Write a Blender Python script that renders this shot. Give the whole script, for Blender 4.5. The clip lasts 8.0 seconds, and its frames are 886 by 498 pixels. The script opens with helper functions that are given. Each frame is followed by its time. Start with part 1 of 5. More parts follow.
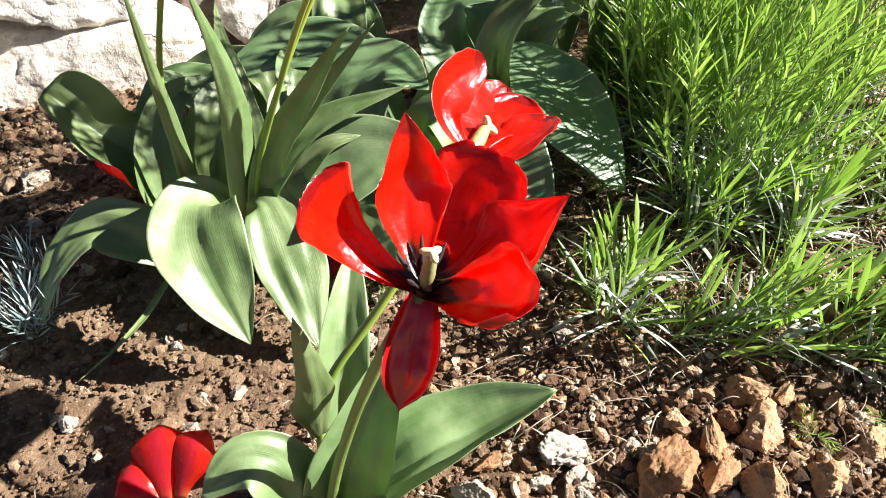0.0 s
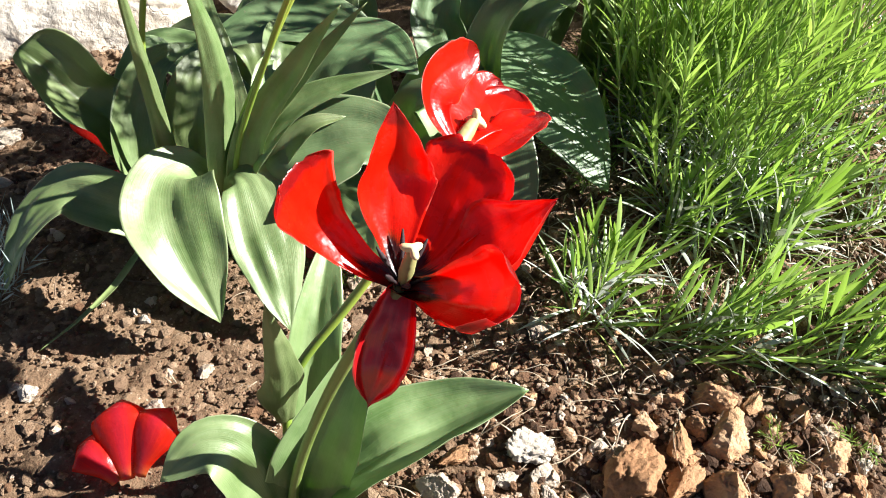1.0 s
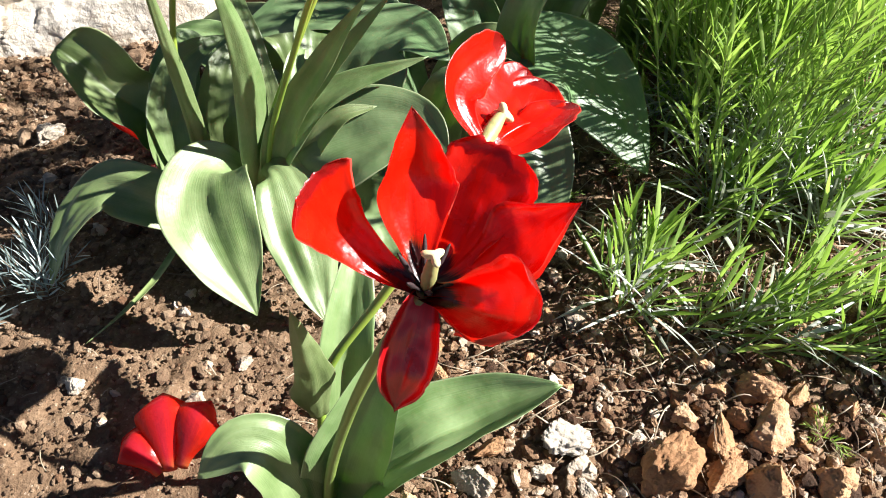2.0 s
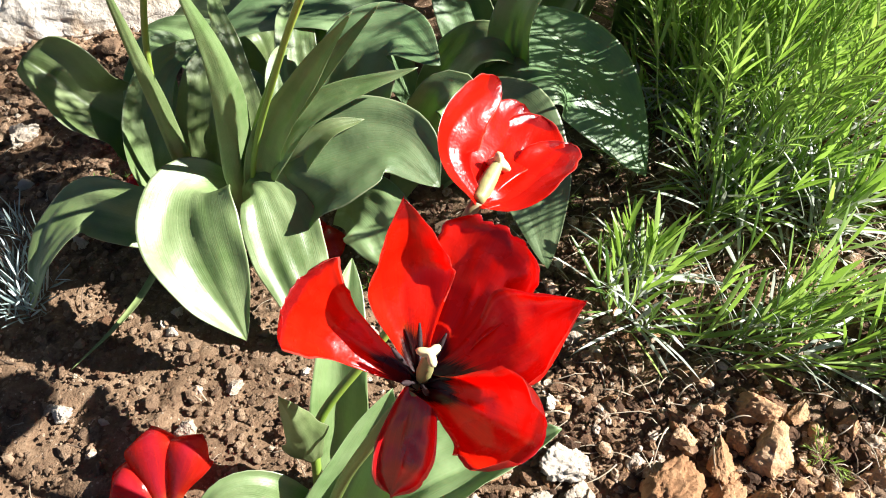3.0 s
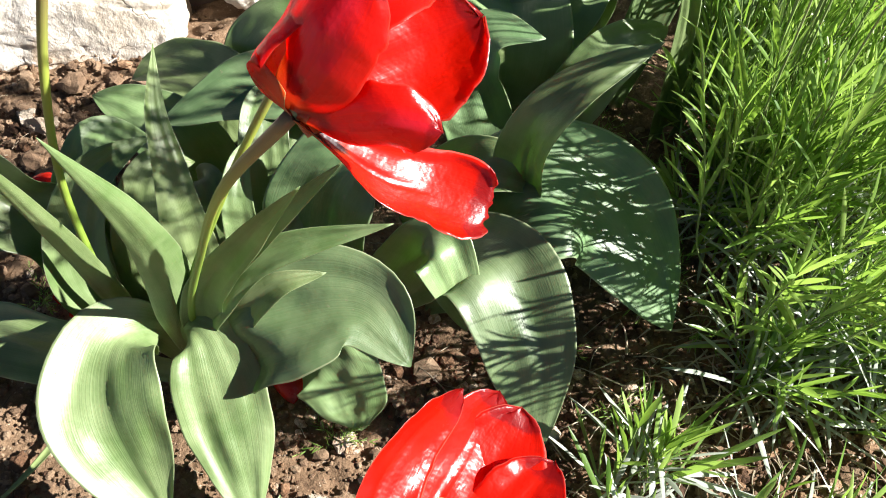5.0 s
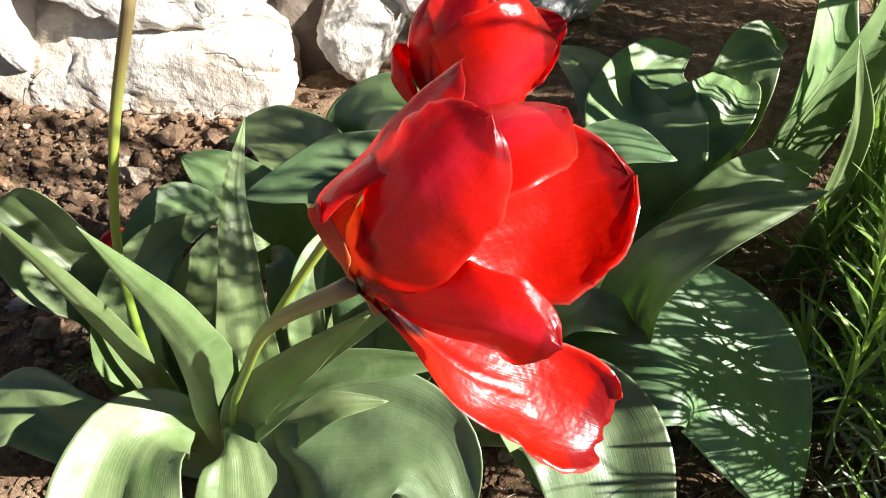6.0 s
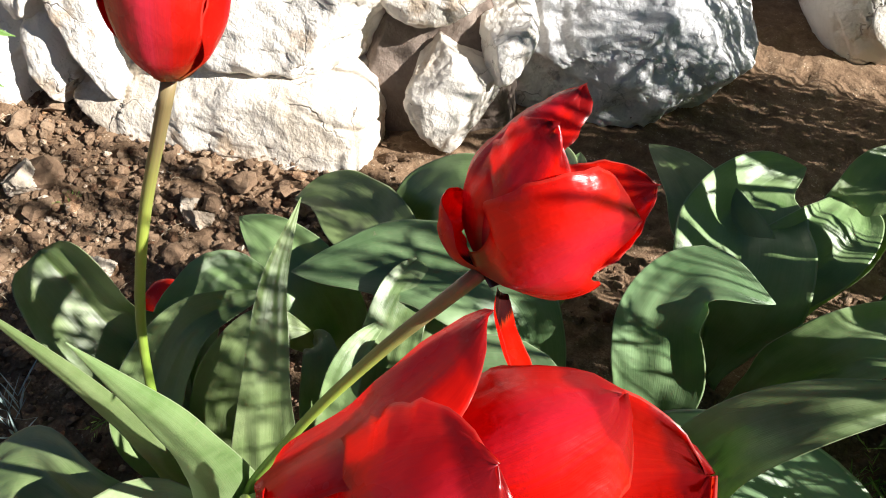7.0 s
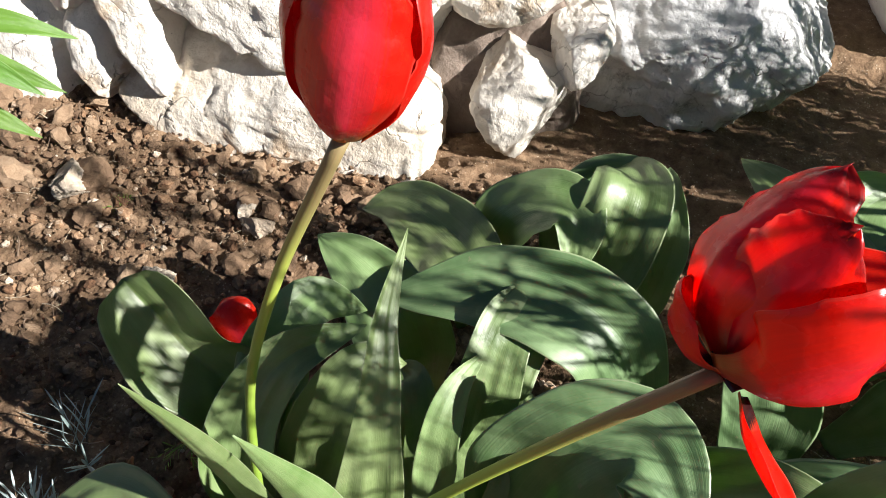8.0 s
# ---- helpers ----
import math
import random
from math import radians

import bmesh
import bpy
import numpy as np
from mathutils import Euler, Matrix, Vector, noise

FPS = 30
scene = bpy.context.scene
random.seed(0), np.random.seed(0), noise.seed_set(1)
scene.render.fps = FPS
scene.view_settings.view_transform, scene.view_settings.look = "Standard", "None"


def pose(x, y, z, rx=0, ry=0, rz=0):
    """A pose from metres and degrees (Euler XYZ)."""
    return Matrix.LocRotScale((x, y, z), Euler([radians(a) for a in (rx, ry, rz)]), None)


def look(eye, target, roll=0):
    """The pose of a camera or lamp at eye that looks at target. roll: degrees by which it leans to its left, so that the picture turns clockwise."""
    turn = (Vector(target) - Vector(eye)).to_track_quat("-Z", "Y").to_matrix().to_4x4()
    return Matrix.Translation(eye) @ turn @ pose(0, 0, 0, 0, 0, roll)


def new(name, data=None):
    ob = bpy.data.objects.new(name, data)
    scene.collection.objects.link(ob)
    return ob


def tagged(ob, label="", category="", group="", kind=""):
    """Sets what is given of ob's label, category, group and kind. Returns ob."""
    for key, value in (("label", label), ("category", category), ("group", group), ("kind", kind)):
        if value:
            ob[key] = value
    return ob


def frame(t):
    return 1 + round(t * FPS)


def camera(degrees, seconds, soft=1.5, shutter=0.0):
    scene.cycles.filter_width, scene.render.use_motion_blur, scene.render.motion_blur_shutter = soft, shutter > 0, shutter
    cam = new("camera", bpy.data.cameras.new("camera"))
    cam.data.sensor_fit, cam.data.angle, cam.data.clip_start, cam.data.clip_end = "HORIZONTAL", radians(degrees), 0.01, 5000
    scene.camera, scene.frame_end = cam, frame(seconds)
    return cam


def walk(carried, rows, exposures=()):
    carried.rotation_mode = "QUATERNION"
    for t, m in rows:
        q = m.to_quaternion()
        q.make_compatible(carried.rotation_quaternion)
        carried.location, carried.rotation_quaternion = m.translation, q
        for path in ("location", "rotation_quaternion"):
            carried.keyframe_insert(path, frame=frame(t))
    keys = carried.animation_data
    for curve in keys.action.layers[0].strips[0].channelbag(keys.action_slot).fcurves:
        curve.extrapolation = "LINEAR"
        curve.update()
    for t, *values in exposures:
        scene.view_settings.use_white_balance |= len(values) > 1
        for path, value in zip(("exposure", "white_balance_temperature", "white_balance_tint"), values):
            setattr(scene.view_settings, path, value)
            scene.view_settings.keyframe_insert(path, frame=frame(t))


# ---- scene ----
# ---- camera and walk ----
cam = camera(62.4, 8.0, soft=1.0)
PATH = [
    (0, (0.066, 0.092, 0.525), (0.012, 1.523, -0.872), -2.3),
    (0.5, (0.066, 0.094, 0.529), (0.014, 1.521, -0.871), -1.5),
    (1, (0.064, 0.103, 0.524), (0.073, 1.499, -0.908), 3.1),
    (1.2, (0.068, 0.108, 0.524), (0.033, 1.493, -0.918), 1.9),
    (2.3, (0.077, 0.131, 0.537), (-0.035, 1.425, -0.984), -1.9),
    (2.5, (0.08, 0.147, 0.543), (-0.023, 1.405, -1.008), -2.0),
    (3, (0.069, 0.179, 0.555), (-0.015, 1.4, -1.027), -1.8),
    (3.2, (0.065, 0.211, 0.57), (0.007, 1.394, -1.041), -1.0),
    (3.5, (0.078, 0.24, 0.579), (-0.128, 1.39, -1.044), -1.9),
    (4, (0.086, 0.272, 0.568), (-0.106, 1.356, -1.102), -1.2),
    (4.5, (0.085, 0.33, 0.583), (0.024, 1.428, -1.088), 1.3),
    (4.7, (0.095, 0.359, 0.578), (0.004, 1.423, -1.113), 0.7),
    (5.8, (0.071, 0.445, 0.533), (-0.275, 1.599, -1.063), -1.4),
    (6, (0.071, 0.461, 0.53), (-0.337, 1.626, -1.044), -1.0),
    (6.5, (0.071, 0.494, 0.525), (-0.482, 1.666, -0.998), -0.5),
    (7, (0.058, 0.529, 0.524), (-0.577, 1.674, -0.988), -0.5),
    (7.5, (0.026, 0.539, 0.533), (-0.71, 1.604, -0.991), -3.2),
    (8, (-0.024, 0.536, 0.525), (-0.624, 1.638, -1.033), 0.5),
]
# the clip's camera stops down a little once the white wall fills its view
EXPOSURES = [(0, 1.60), (5.0, 1.60), (6.5, 1.48), (7.5, 1.38), (8, 1.38)]
walk(cam, [(t, look(eye, target, roll)) for t, eye, target, roll in PATH], EXPOSURES)

# ---- light ----
SUN_WAY = Vector((1.55, 0.19, 1.0)).normalized()
world = bpy.data.worlds.new("sky")
scene.world = world
world.use_nodes = True
wn = world.node_tree.nodes
sky = wn.new("ShaderNodeTexSky")
sky.sky_type = "NISHITA"
sky.sun_disc = False
sky.altitude, sky.air_density, sky.dust_density = 1200.0, 0.6, 0.3
sky.sun_elevation = math.asin(SUN_WAY.z)
sky.sun_rotation = math.atan2(SUN_WAY.x, SUN_WAY.y)
world.node_tree.links.new(sky.outputs[0], wn["Background"].inputs["Color"])
wn["Background"].inputs["Strength"].default_value = 0.027
sun_data = bpy.data.lights.new("sun", "SUN")
sun_data.energy, sun_data.angle, sun_data.color = 5.0, radians(0.53), (1.0, 0.965, 0.93)
new("sun", sun_data).matrix_world = look(SUN_WAY * 6, (0, 0, 0))


# ---- materials ----
def nodes_of(name):
    m = bpy.data.materials.new(name)
    m.use_nodes = True
    nt = m.node_tree
    return m, nt, nt.nodes["Principled BSDF"]


def node(nt, kind, **values):
    n = nt.nodes.new(kind)
    for key, v in values.items():
        n.inputs[key.replace("_", " ")].default_value = v
    return n


def ramp(nt, fac, stops):
    n = nt.nodes.new("ShaderNodeValToRGB")
    els = n.color_ramp.elements
    while len(els) < len(stops):
        els.new(0.5)
    for e, (p, c) in zip(els, stops):
        e.position, e.color = p, (*c, 1)
    nt.links.new(fac, n.inputs["Fac"])
    return n.outputs["Color"]


def mixed(nt, fac, a, b, blend="MIX"):
    n = nt.nodes.new("ShaderNodeMix")
    n.data_type, n.blend_type = "RGBA", blend
    for sock, v in ((n.inputs[0], fac), (n.inputs[6], a), (n.inputs[7], b)):
        if isinstance(v, bpy.types.NodeSocket):
            nt.links.new(v, sock)
        elif isinstance(v, (int, float)):
            sock.default_value = v
        else:
            sock.default_value = (*v, 1)
    return n.outputs[2]


def calc(nt, op, a, b=0.0, c=0.0):
    n = nt.nodes.new("ShaderNodeMath")
    n.operation = op
    for sock, v in zip(n.inputs, (a, b, c)):
        if isinstance(v, bpy.types.NodeSocket):
            nt.links.new(v, sock)
        else:
            sock.default_value = v
    return n.outputs[0]


def noise_of(nt, coord, scale, detail=4.0, rough=0.55, stretch=None):
    if stretch:
        mp = node(nt, "ShaderNodeMapping", Scale=stretch)
        nt.links.new(coord, mp.inputs["Vector"])
        coord = mp.outputs["Vector"]
    n = node(nt, "ShaderNodeTexNoise", Scale=scale, Detail=detail, Roughness=rough)
    nt.links.new(coord, n.inputs["Vector"])
    return n.outputs["Fac"]


def bump(nt, height, bsdf, strength, distance, extra=None):
    n = node(nt, "ShaderNodeBump", Strength=strength, Distance=distance)
    nt.links.new(height, n.inputs["Height"])
    if extra is not None:
        nt.links.new(extra, n.inputs["Normal"])
    nt.links.new(n.outputs["Normal"], bsdf.inputs["Normal"])
    return n.outputs["Normal"]


def sheer(nt, bsdf, colour, amount, normal=None):
    """Lets part of the light through a thin sheet."""
    tr = nt.nodes.new("ShaderNodeBsdfTranslucent")
    nt.links.new(colour, tr.inputs["Color"])
    if normal is not None:
        nt.links.new(normal, tr.inputs["Normal"])
    mx = nt.nodes.new("ShaderNodeMixShader")
    mx.inputs[0].default_value = amount
    nt.links.new(bsdf.outputs[0], mx.inputs[1])
    nt.links.new(tr.outputs[0], mx.inputs[2])
    nt.links.new(mx.outputs[0], nt.nodes["Material Output"].inputs["Surface"])


def leaf_material(name, dark, light, vein, glow, through_light=0.24, rough=0.42):
    m, nt, b = nodes_of(name)
    uv = nt.nodes.new("ShaderNodeUVMap").outputs[0]
    obj = nt.nodes.new("ShaderNodeTexCoord").outputs["Object"]
    rnd = nt.nodes.new("ShaderNodeObjectInfo").outputs["Random"]
    streak = noise_of(nt, uv, 1.0, 3, 0.5, (75.0, 1.6, 1.0))
    fine = noise_of(nt, uv, 1.0, 2, 0.5, (190.0, 3.0, 1.0))
    blot = noise_of(nt, obj, 26.0, 4, 0.6)
    col = ramp(nt, blot, [(0.3, dark), (0.7, light)])
    col = mixed(nt, calc(nt, "MULTIPLY", calc(nt, "SUBTRACT", streak, 0.42), 0.55), col, vein)
    sepuv = nt.nodes.new("ShaderNodeSeparateXYZ")
    nt.links.new(uv, sepuv.inputs[0])
    far = calc(nt, "ABSOLUTE", calc(nt, "SUBTRACT", sepuv.outputs[0], 0.5))
    col = mixed(nt, calc(nt, "MULTIPLY", calc(nt, "GREATER_THAN", far, 0.487), 0.6), col, (0.42, 0.48, 0.28))
    spots = noise_of(nt, obj, 160.0, 2, 0.5)
    col = mixed(nt, calc(nt, "MULTIPLY", calc(nt, "GREATER_THAN", spots, 0.735), 0.6), col, (0.30, 0.29, 0.17))
    tint = node(nt, "ShaderNodeHueSaturation", Fac=1.0)
    nt.links.new(col, tint.inputs["Color"])
    nt.links.new(calc(nt, "MULTIPLY_ADD", rnd, 0.3, 0.86), tint.inputs["Value"])
    nt.links.new(calc(nt, "MULTIPLY_ADD", rnd, 0.03, 0.485), tint.inputs["Hue"])
    col = tint.outputs[0]
    nt.links.new(col, b.inputs["Base Color"])
    nt.links.new(calc(nt, "MULTIPLY_ADD", blot, 0.25, rough - 0.12), b.inputs["Roughness"])
    b.inputs["Specular IOR Level"].default_value = 1.0
    n1 = bump(nt, calc(nt, "ADD", calc(nt, "MULTIPLY", streak, 0.7), calc(nt, "MULTIPLY", fine, 0.3)), b, 0.28, 0.0012)
    n2 = bump(nt, noise_of(nt, obj, 55.0, 3), b, 0.25, 0.003, n1)
    sheer(nt, b, mixed(nt, 0.55, col, glow), through_light, n2)
    return m


def petal_material(name, deep, bright, blotch=True, outside=False, gloss=0.6, rough=0.20, clear=0.66, pale=False):
    m, nt, b = nodes_of(name)
    uv = nt.nodes.new("ShaderNodeUVMap").outputs[0]
    obj = nt.nodes.new("ShaderNodeTexCoord").outputs["Object"]
    sep = nt.nodes.new("ShaderNodeSeparateXYZ")
    nt.links.new(uv, sep.inputs[0])
    streak = noise_of(nt, uv, 1.0, 4, 0.6, (46.0, 1.3, 1.0))
    fine = noise_of(nt, uv, 1.0, 3, 0.6, (150.0, 2.5, 1.0))
    blot = noise_of(nt, obj, 45.0, 4, 0.6)
    col = ramp(nt, calc(nt, "MULTIPLY_ADD", streak, 0.6, calc(nt, "MULTIPLY", blot, 0.4)), [(0.3, deep), (0.62, bright)])
    if blotch:
        v = calc(nt, "MULTIPLY_ADD", fine, 0.10, sep.outputs[1])
        v = calc(nt, "MULTIPLY_ADD", streak, 0.16, v)
        mid = calc(nt, "MULTIPLY", calc(nt, "ABSOLUTE", calc(nt, "SUBTRACT", sep.outputs[0], 0.5)), 0.32)
        v = calc(nt, "ADD", v, mid)
        col2 = ramp(nt, v, [(0.12, (0.80, 0.72, 0.46)), (0.30, (0.72, 0.60, 0.26)), (0.40, (0.10, 0.04, 0.02)), (0.44, (0.60, 0.20, 0.02)), (0.50, (0.62, 0.015, 0.004))] if pale else [(0.12, (0.42, 0.30, 0.08)), (0.17, (0.06, 0.014, 0.012)), (0.39, (0.040, 0.006, 0.007)), (0.43, (0.36, 0.045, 0.006)), (0.47, (0.62, 0.015, 0.004))])
        keep = ramp(nt, v, [(0.41, (0, 0, 0)), (0.48, (1, 1, 1))])
        col = mixed(nt, keep, col2, col)
    if outside:
        foot = ramp(nt, calc(nt, "MULTIPLY_ADD", fine, 0.12, sep.outputs[1]), [(0.06, (1, 1, 1)), (0.24, (0, 0, 0))])
        col = mixed(nt, calc(nt, "MULTIPLY", foot, 0.7), col, (0.55, 0.33, 0.10))
        # pink bloom and sheen along the petal's middle, put into the colour
        keel_sheen = ramp(nt, calc(nt, "ADD", calc(nt, "ABSOLUTE", calc(nt, "SUBTRACT", sep.outputs[0], 0.5)), calc(nt, "MULTIPLY", streak, 0.25)), [(0.16, (1, 1, 1)), (0.40, (0, 0, 0))])
        col = mixed(nt, calc(nt, "MULTIPLY", keel_sheen, 0.65), col, (0.60, 0.035, 0.085))
    dry = ramp(nt, calc(nt, "MULTIPLY_ADD", blot, 0.16, sep.outputs[1]), [(0.97, (0, 0, 0)), (1.03, (1, 1, 1))])
    col = mixed(nt, calc(nt, "MULTIPLY", dry, 0.75), col, (0.20, 0.010, 0.014))
    # bright highlight along the petal's edge, mixed into its colour
    rim_at = calc(nt, "ABSOLUTE", calc(nt, "SUBTRACT", sep.outputs[0], 0.5))
    rim_highlight = calc(nt, "MULTIPLY", calc(nt, "GREATER_THAN", calc(nt, "MULTIPLY_ADD", fine, 0.02, rim_at), 0.494), calc(nt, "GREATER_THAN", sep.outputs[1], 0.4))
    col = mixed(nt, calc(nt, "MULTIPLY", rim_highlight, 0.15 if outside else 0.55), col, (0.80, 0.22, 0.16))
    nt.links.new(col, b.inputs["Base Color"])
    nt.links.new(calc(nt, "MULTIPLY_ADD", blot, 0.2, 0.17 if outside else rough), b.inputs["Roughness"])
    b.inputs["Specular IOR Level"].default_value = 0.9 if outside else gloss
    n1 = bump(nt, calc(nt, "ADD", calc(nt, "MULTIPLY", streak, 0.6), calc(nt, "MULTIPLY", fine, 0.4)), b, 0.20, 0.0006)
    n2 = bump(nt, blot, b, 0.32, 0.004, n1)
    lit = mixed(nt, calc(nt, "MULTIPLY", keep, 0.6) if blotch else 0.6, col, (1.0, 0.05, 0.006))
    sheer(nt, b, lit, clear, n2)
    return m


def plain_material(name, dark, light, rough, scale=200.0, depth=0.0006):
    m, nt, b = nodes_of(name)
    obj = nt.nodes.new("ShaderNodeTexCoord").outputs["Object"]
    a = noise_of(nt, obj, scale, 5)
    c = noise_of(nt, obj, scale * 0.17, 4)
    f = calc(nt, "MULTIPLY_ADD", a, 0.5, calc(nt, "MULTIPLY", c, 0.5))
    nt.links.new(ramp(nt, f, [(0.36, dark), (0.64, light)]), b.inputs["Base Color"])
    b.inputs["Roughness"].default_value = rough
    bump(nt, a, b, 0.5, depth)
    return m


def stone_material(name, stops, scale=18.0, per="Object", pits=0.6, lichen=None, seams=0.0):
    m, nt, b = nodes_of(name)
    pos = nt.nodes.new("ShaderNodeNewGeometry")
    where = pos.outputs["Position"]
    rnd = nt.nodes.new("ShaderNodeObjectInfo").outputs["Random"] if per == "Object" else pos.outputs["Random Per Island"]
    big = noise_of(nt, where, scale, 6, 0.62)
    small = noise_of(nt, where, scale * 9, 6, 0.65)
    f = calc(nt, "MULTIPLY_ADD", big, 0.55, calc(nt, "MULTIPLY", small, 0.25))
    f = calc(nt, "ADD", f, calc(nt, "MULTIPLY_ADD", rnd, 0.36, -0.09))
    col = ramp(nt, f, stops)
    vor = node(nt, "ShaderNodeTexVoronoi", Scale=scale * 6)
    nt.links.new(where, vor.inputs["Vector"])
    pit = calc(nt, "GREATER_THAN", 0.16, calc(nt, "ADD", vor.outputs["Distance"], calc(nt, "MULTIPLY", small, 0.2)))
    col = mixed(nt, calc(nt, "MULTIPLY", pit, pits), col, (0.10, 0.085, 0.07))
    if lichen:
        lf = ramp(nt, noise_of(nt, where, scale * 1.7, 6, 0.7), [(0.57, (0, 0, 0)), (0.66, (1, 1, 1))])
        col = mixed(nt, calc(nt, "MULTIPLY", lf, 0.75), col, lichen)
    rough_skin = small
    if seams:
        bent = nt.nodes.new("ShaderNodeVectorMath")
        bent.operation = "ADD"
        wob = node(nt, "ShaderNodeTexNoise", Scale=scale * 2.2, Detail=5.0)
        nt.links.new(where, wob.inputs["Vector"])
        shift = nt.nodes.new("ShaderNodeVectorMath")
        shift.operation = "SCALE"
        shift.inputs["Scale"].default_value = 0.09
        nt.links.new(wob.outputs["Color"], shift.inputs[0])
        nt.links.new(where, bent.inputs[0])
        nt.links.new(shift.outputs[0], bent.inputs[1])
        line = nt.nodes.new("ShaderNodeTexVoronoi")
        line.feature = "DISTANCE_TO_EDGE"
        line.inputs["Scale"].default_value = scale * 1.5
        nt.links.new(bent.outputs[0], line.inputs["Vector"])
        patchy = ramp(nt, noise_of(nt, where, scale * 0.8, 3, 0.5), [(0.50, (0, 0, 0)), (0.60, (1, 1, 1))])
        open_seam = ramp(nt, calc(nt, "MULTIPLY_ADD", big, 0.10, line.outputs["Distance"]), [(0.046, (1, 1, 1)), (0.066, (0, 0, 0))])
        open_seam = calc(nt, "MULTIPLY", open_seam, patchy)
        col = mixed(nt, calc(nt, "MULTIPLY", open_seam, seams), col, (0.16, 0.115, 0.08))
        rough_skin = calc(nt, "SUBTRACT", small, calc(nt, "MULTIPLY", open_seam, 0.8))
    nt.links.new(col, b.inputs["Base Color"])
    b.inputs["Roughness"].default_value = 0.85
    b.inputs["Specular IOR Level"].default_value = 0.3
    n1 = bump(nt, rough_skin, b, 0.8, 0.006 if seams else 0.003)
    bump(nt, big, b, 0.4, 0.010, n1)
    return m


MAT_LEAF = leaf_material("tulip_leaf", (0.135, 0.230, 0.066), (0.300, 0.400, 0.175), (0.42, 0.50, 0.29), (0.30, 0.50, 0.04), 0.32)
MAT_LEAF_BLUE = leaf_material("tulip_leaf_glaucous", (0.105, 0.200, 0.072), (0.230, 0.335, 0.155), (0.34, 0.43, 0.24), (0.24, 0.44, 0.04), 0.30)
MAT_STEM = leaf_material("tulip_stem", (0.16, 0.27, 0.05), (0.27, 0.38, 0.09), (0.30, 0.40, 0.13), (0.3, 0.5, 0.05), 0.2)


def stem_material(name, shift):
    m, nt, b = nodes_of(name)
    uv = nt.nodes.new("ShaderNodeUVMap").outputs[0]
    sep = nt.nodes.new("ShaderNodeSeparateXYZ")
    nt.links.new(uv, sep.inputs[0])
    streak = noise_of(nt, uv, 1.0, 3, 0.5, (14.0, 6.0, 1.0))
    v = calc(nt, "ADD", calc(nt, "MULTIPLY_ADD", streak, 0.12, sep.outputs[1]), shift)
    col = ramp(nt, v, [(0.3, (0.20, 0.33, 0.035)), (0.60, (0.36, 0.46, 0.06)), (0.78, (0.22, 0.165, 0.065)), (0.98, (0.15, 0.09, 0.055))])
    col = mixed(nt, calc(nt, "MULTIPLY", streak, 0.3), col, (0.22, 0.22, 0.10))
    nt.links.new(col, b.inputs["Base Color"])
    b.inputs["Roughness"].default_value = 0.45
    bump(nt, streak, b, 0.3, 0.0006)
    return m


MAT_STEM_TAN = stem_material("tulip_stem_tan_top", -0.2)
MAT_PETAL = petal_material("tulip_petal", (0.66, 0.008, 0.002), (0.88, 0.022, 0.003), gloss=1.0, rough=0.17, clear=0.56)
MAT_PETAL_PALE = petal_material("tulip_petal_pale_foot", (0.66, 0.008, 0.002), (0.88, 0.022, 0.003), gloss=1.0, rough=0.17, pale=True)
MAT_PETAL_BACK = petal_material("tulip_petal_back", (0.64, 0.010, 0.006), (0.86, 0.022, 0.008), False, True)
MAT_PETAL_PLAIN = petal_material("tulip_petal_plain", (0.62, 0.007, 0.002), (0.86, 0.020, 0.004), False, False, 0.8, 0.15, 0.60)
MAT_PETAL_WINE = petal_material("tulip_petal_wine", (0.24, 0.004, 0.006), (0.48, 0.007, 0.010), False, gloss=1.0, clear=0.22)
MAT_PETAL_CLOSED = petal_material("tulip_petal_closed", (0.50, 0.006, 0.004), (0.74, 0.014, 0.006), False, True, clear=0.42)
MAT_FALLEN = petal_material("fallen_petal", (0.62, 0.012, 0.006), (0.90, 0.05, 0.016), False, True)
MAT_PISTIL = plain_material("pistil", (0.27, 0.27, 0.10), (0.40, 0.40, 0.17), 0.5, 300.0)
MAT_STIGMA = plain_material("stigma", (0.62, 0.55, 0.26), (0.76, 0.71, 0.44), 0.7, 500.0)
MAT_ANTHER = plain_material("anther", (0.010, 0.005, 0.006), (0.035, 0.018, 0.02), 0.75, 600.0)
MAT_LIME = stone_material("limestone", [(0.18, (0.32, 0.25, 0.18)), (0.30, (0.56, 0.48, 0.38)), (0.42, (0.75, 0.69, 0.60)), (0.72, (0.84, 0.80, 0.73))], 9.0, "Object", 0.6, (0.47, 0.34, 0.22), 0.6)
# grey stone; its strong darks and whites also paint in dappled sun and shade
MAT_GREY_DAPPLED = stone_material("grey_limestone_dappled", [(0.28, (0.09, 0.09, 0.10)), (0.40, (0.27, 0.28, 0.30)), (0.49, (0.60, 0.60, 0.60)), (0.66, (0.80, 0.79, 0.77))], 11.0, "Object", 0.9, (0.17, 0.165, 0.16), 0.5)
MAT_BROWN = stone_material("earthy_stone", [(0.2, (0.07, 0.05, 0.04)), (0.45, (0.16, 0.12, 0.095)), (0.7, (0.27, 0.22, 0.18)), (0.9, (0.4, 0.35, 0.3))], 16.0, "Object", 0.5)
MAT_TAN = stone_material("tan_stone", [(0.18, (0.177, 0.085, 0.038)), (0.38, (0.366, 0.195, 0.094)), (0.58, (0.543, 0.336, 0.183)), (0.82, (0.661, 0.507, 0.354))], 34.0, "Object", 0.4)
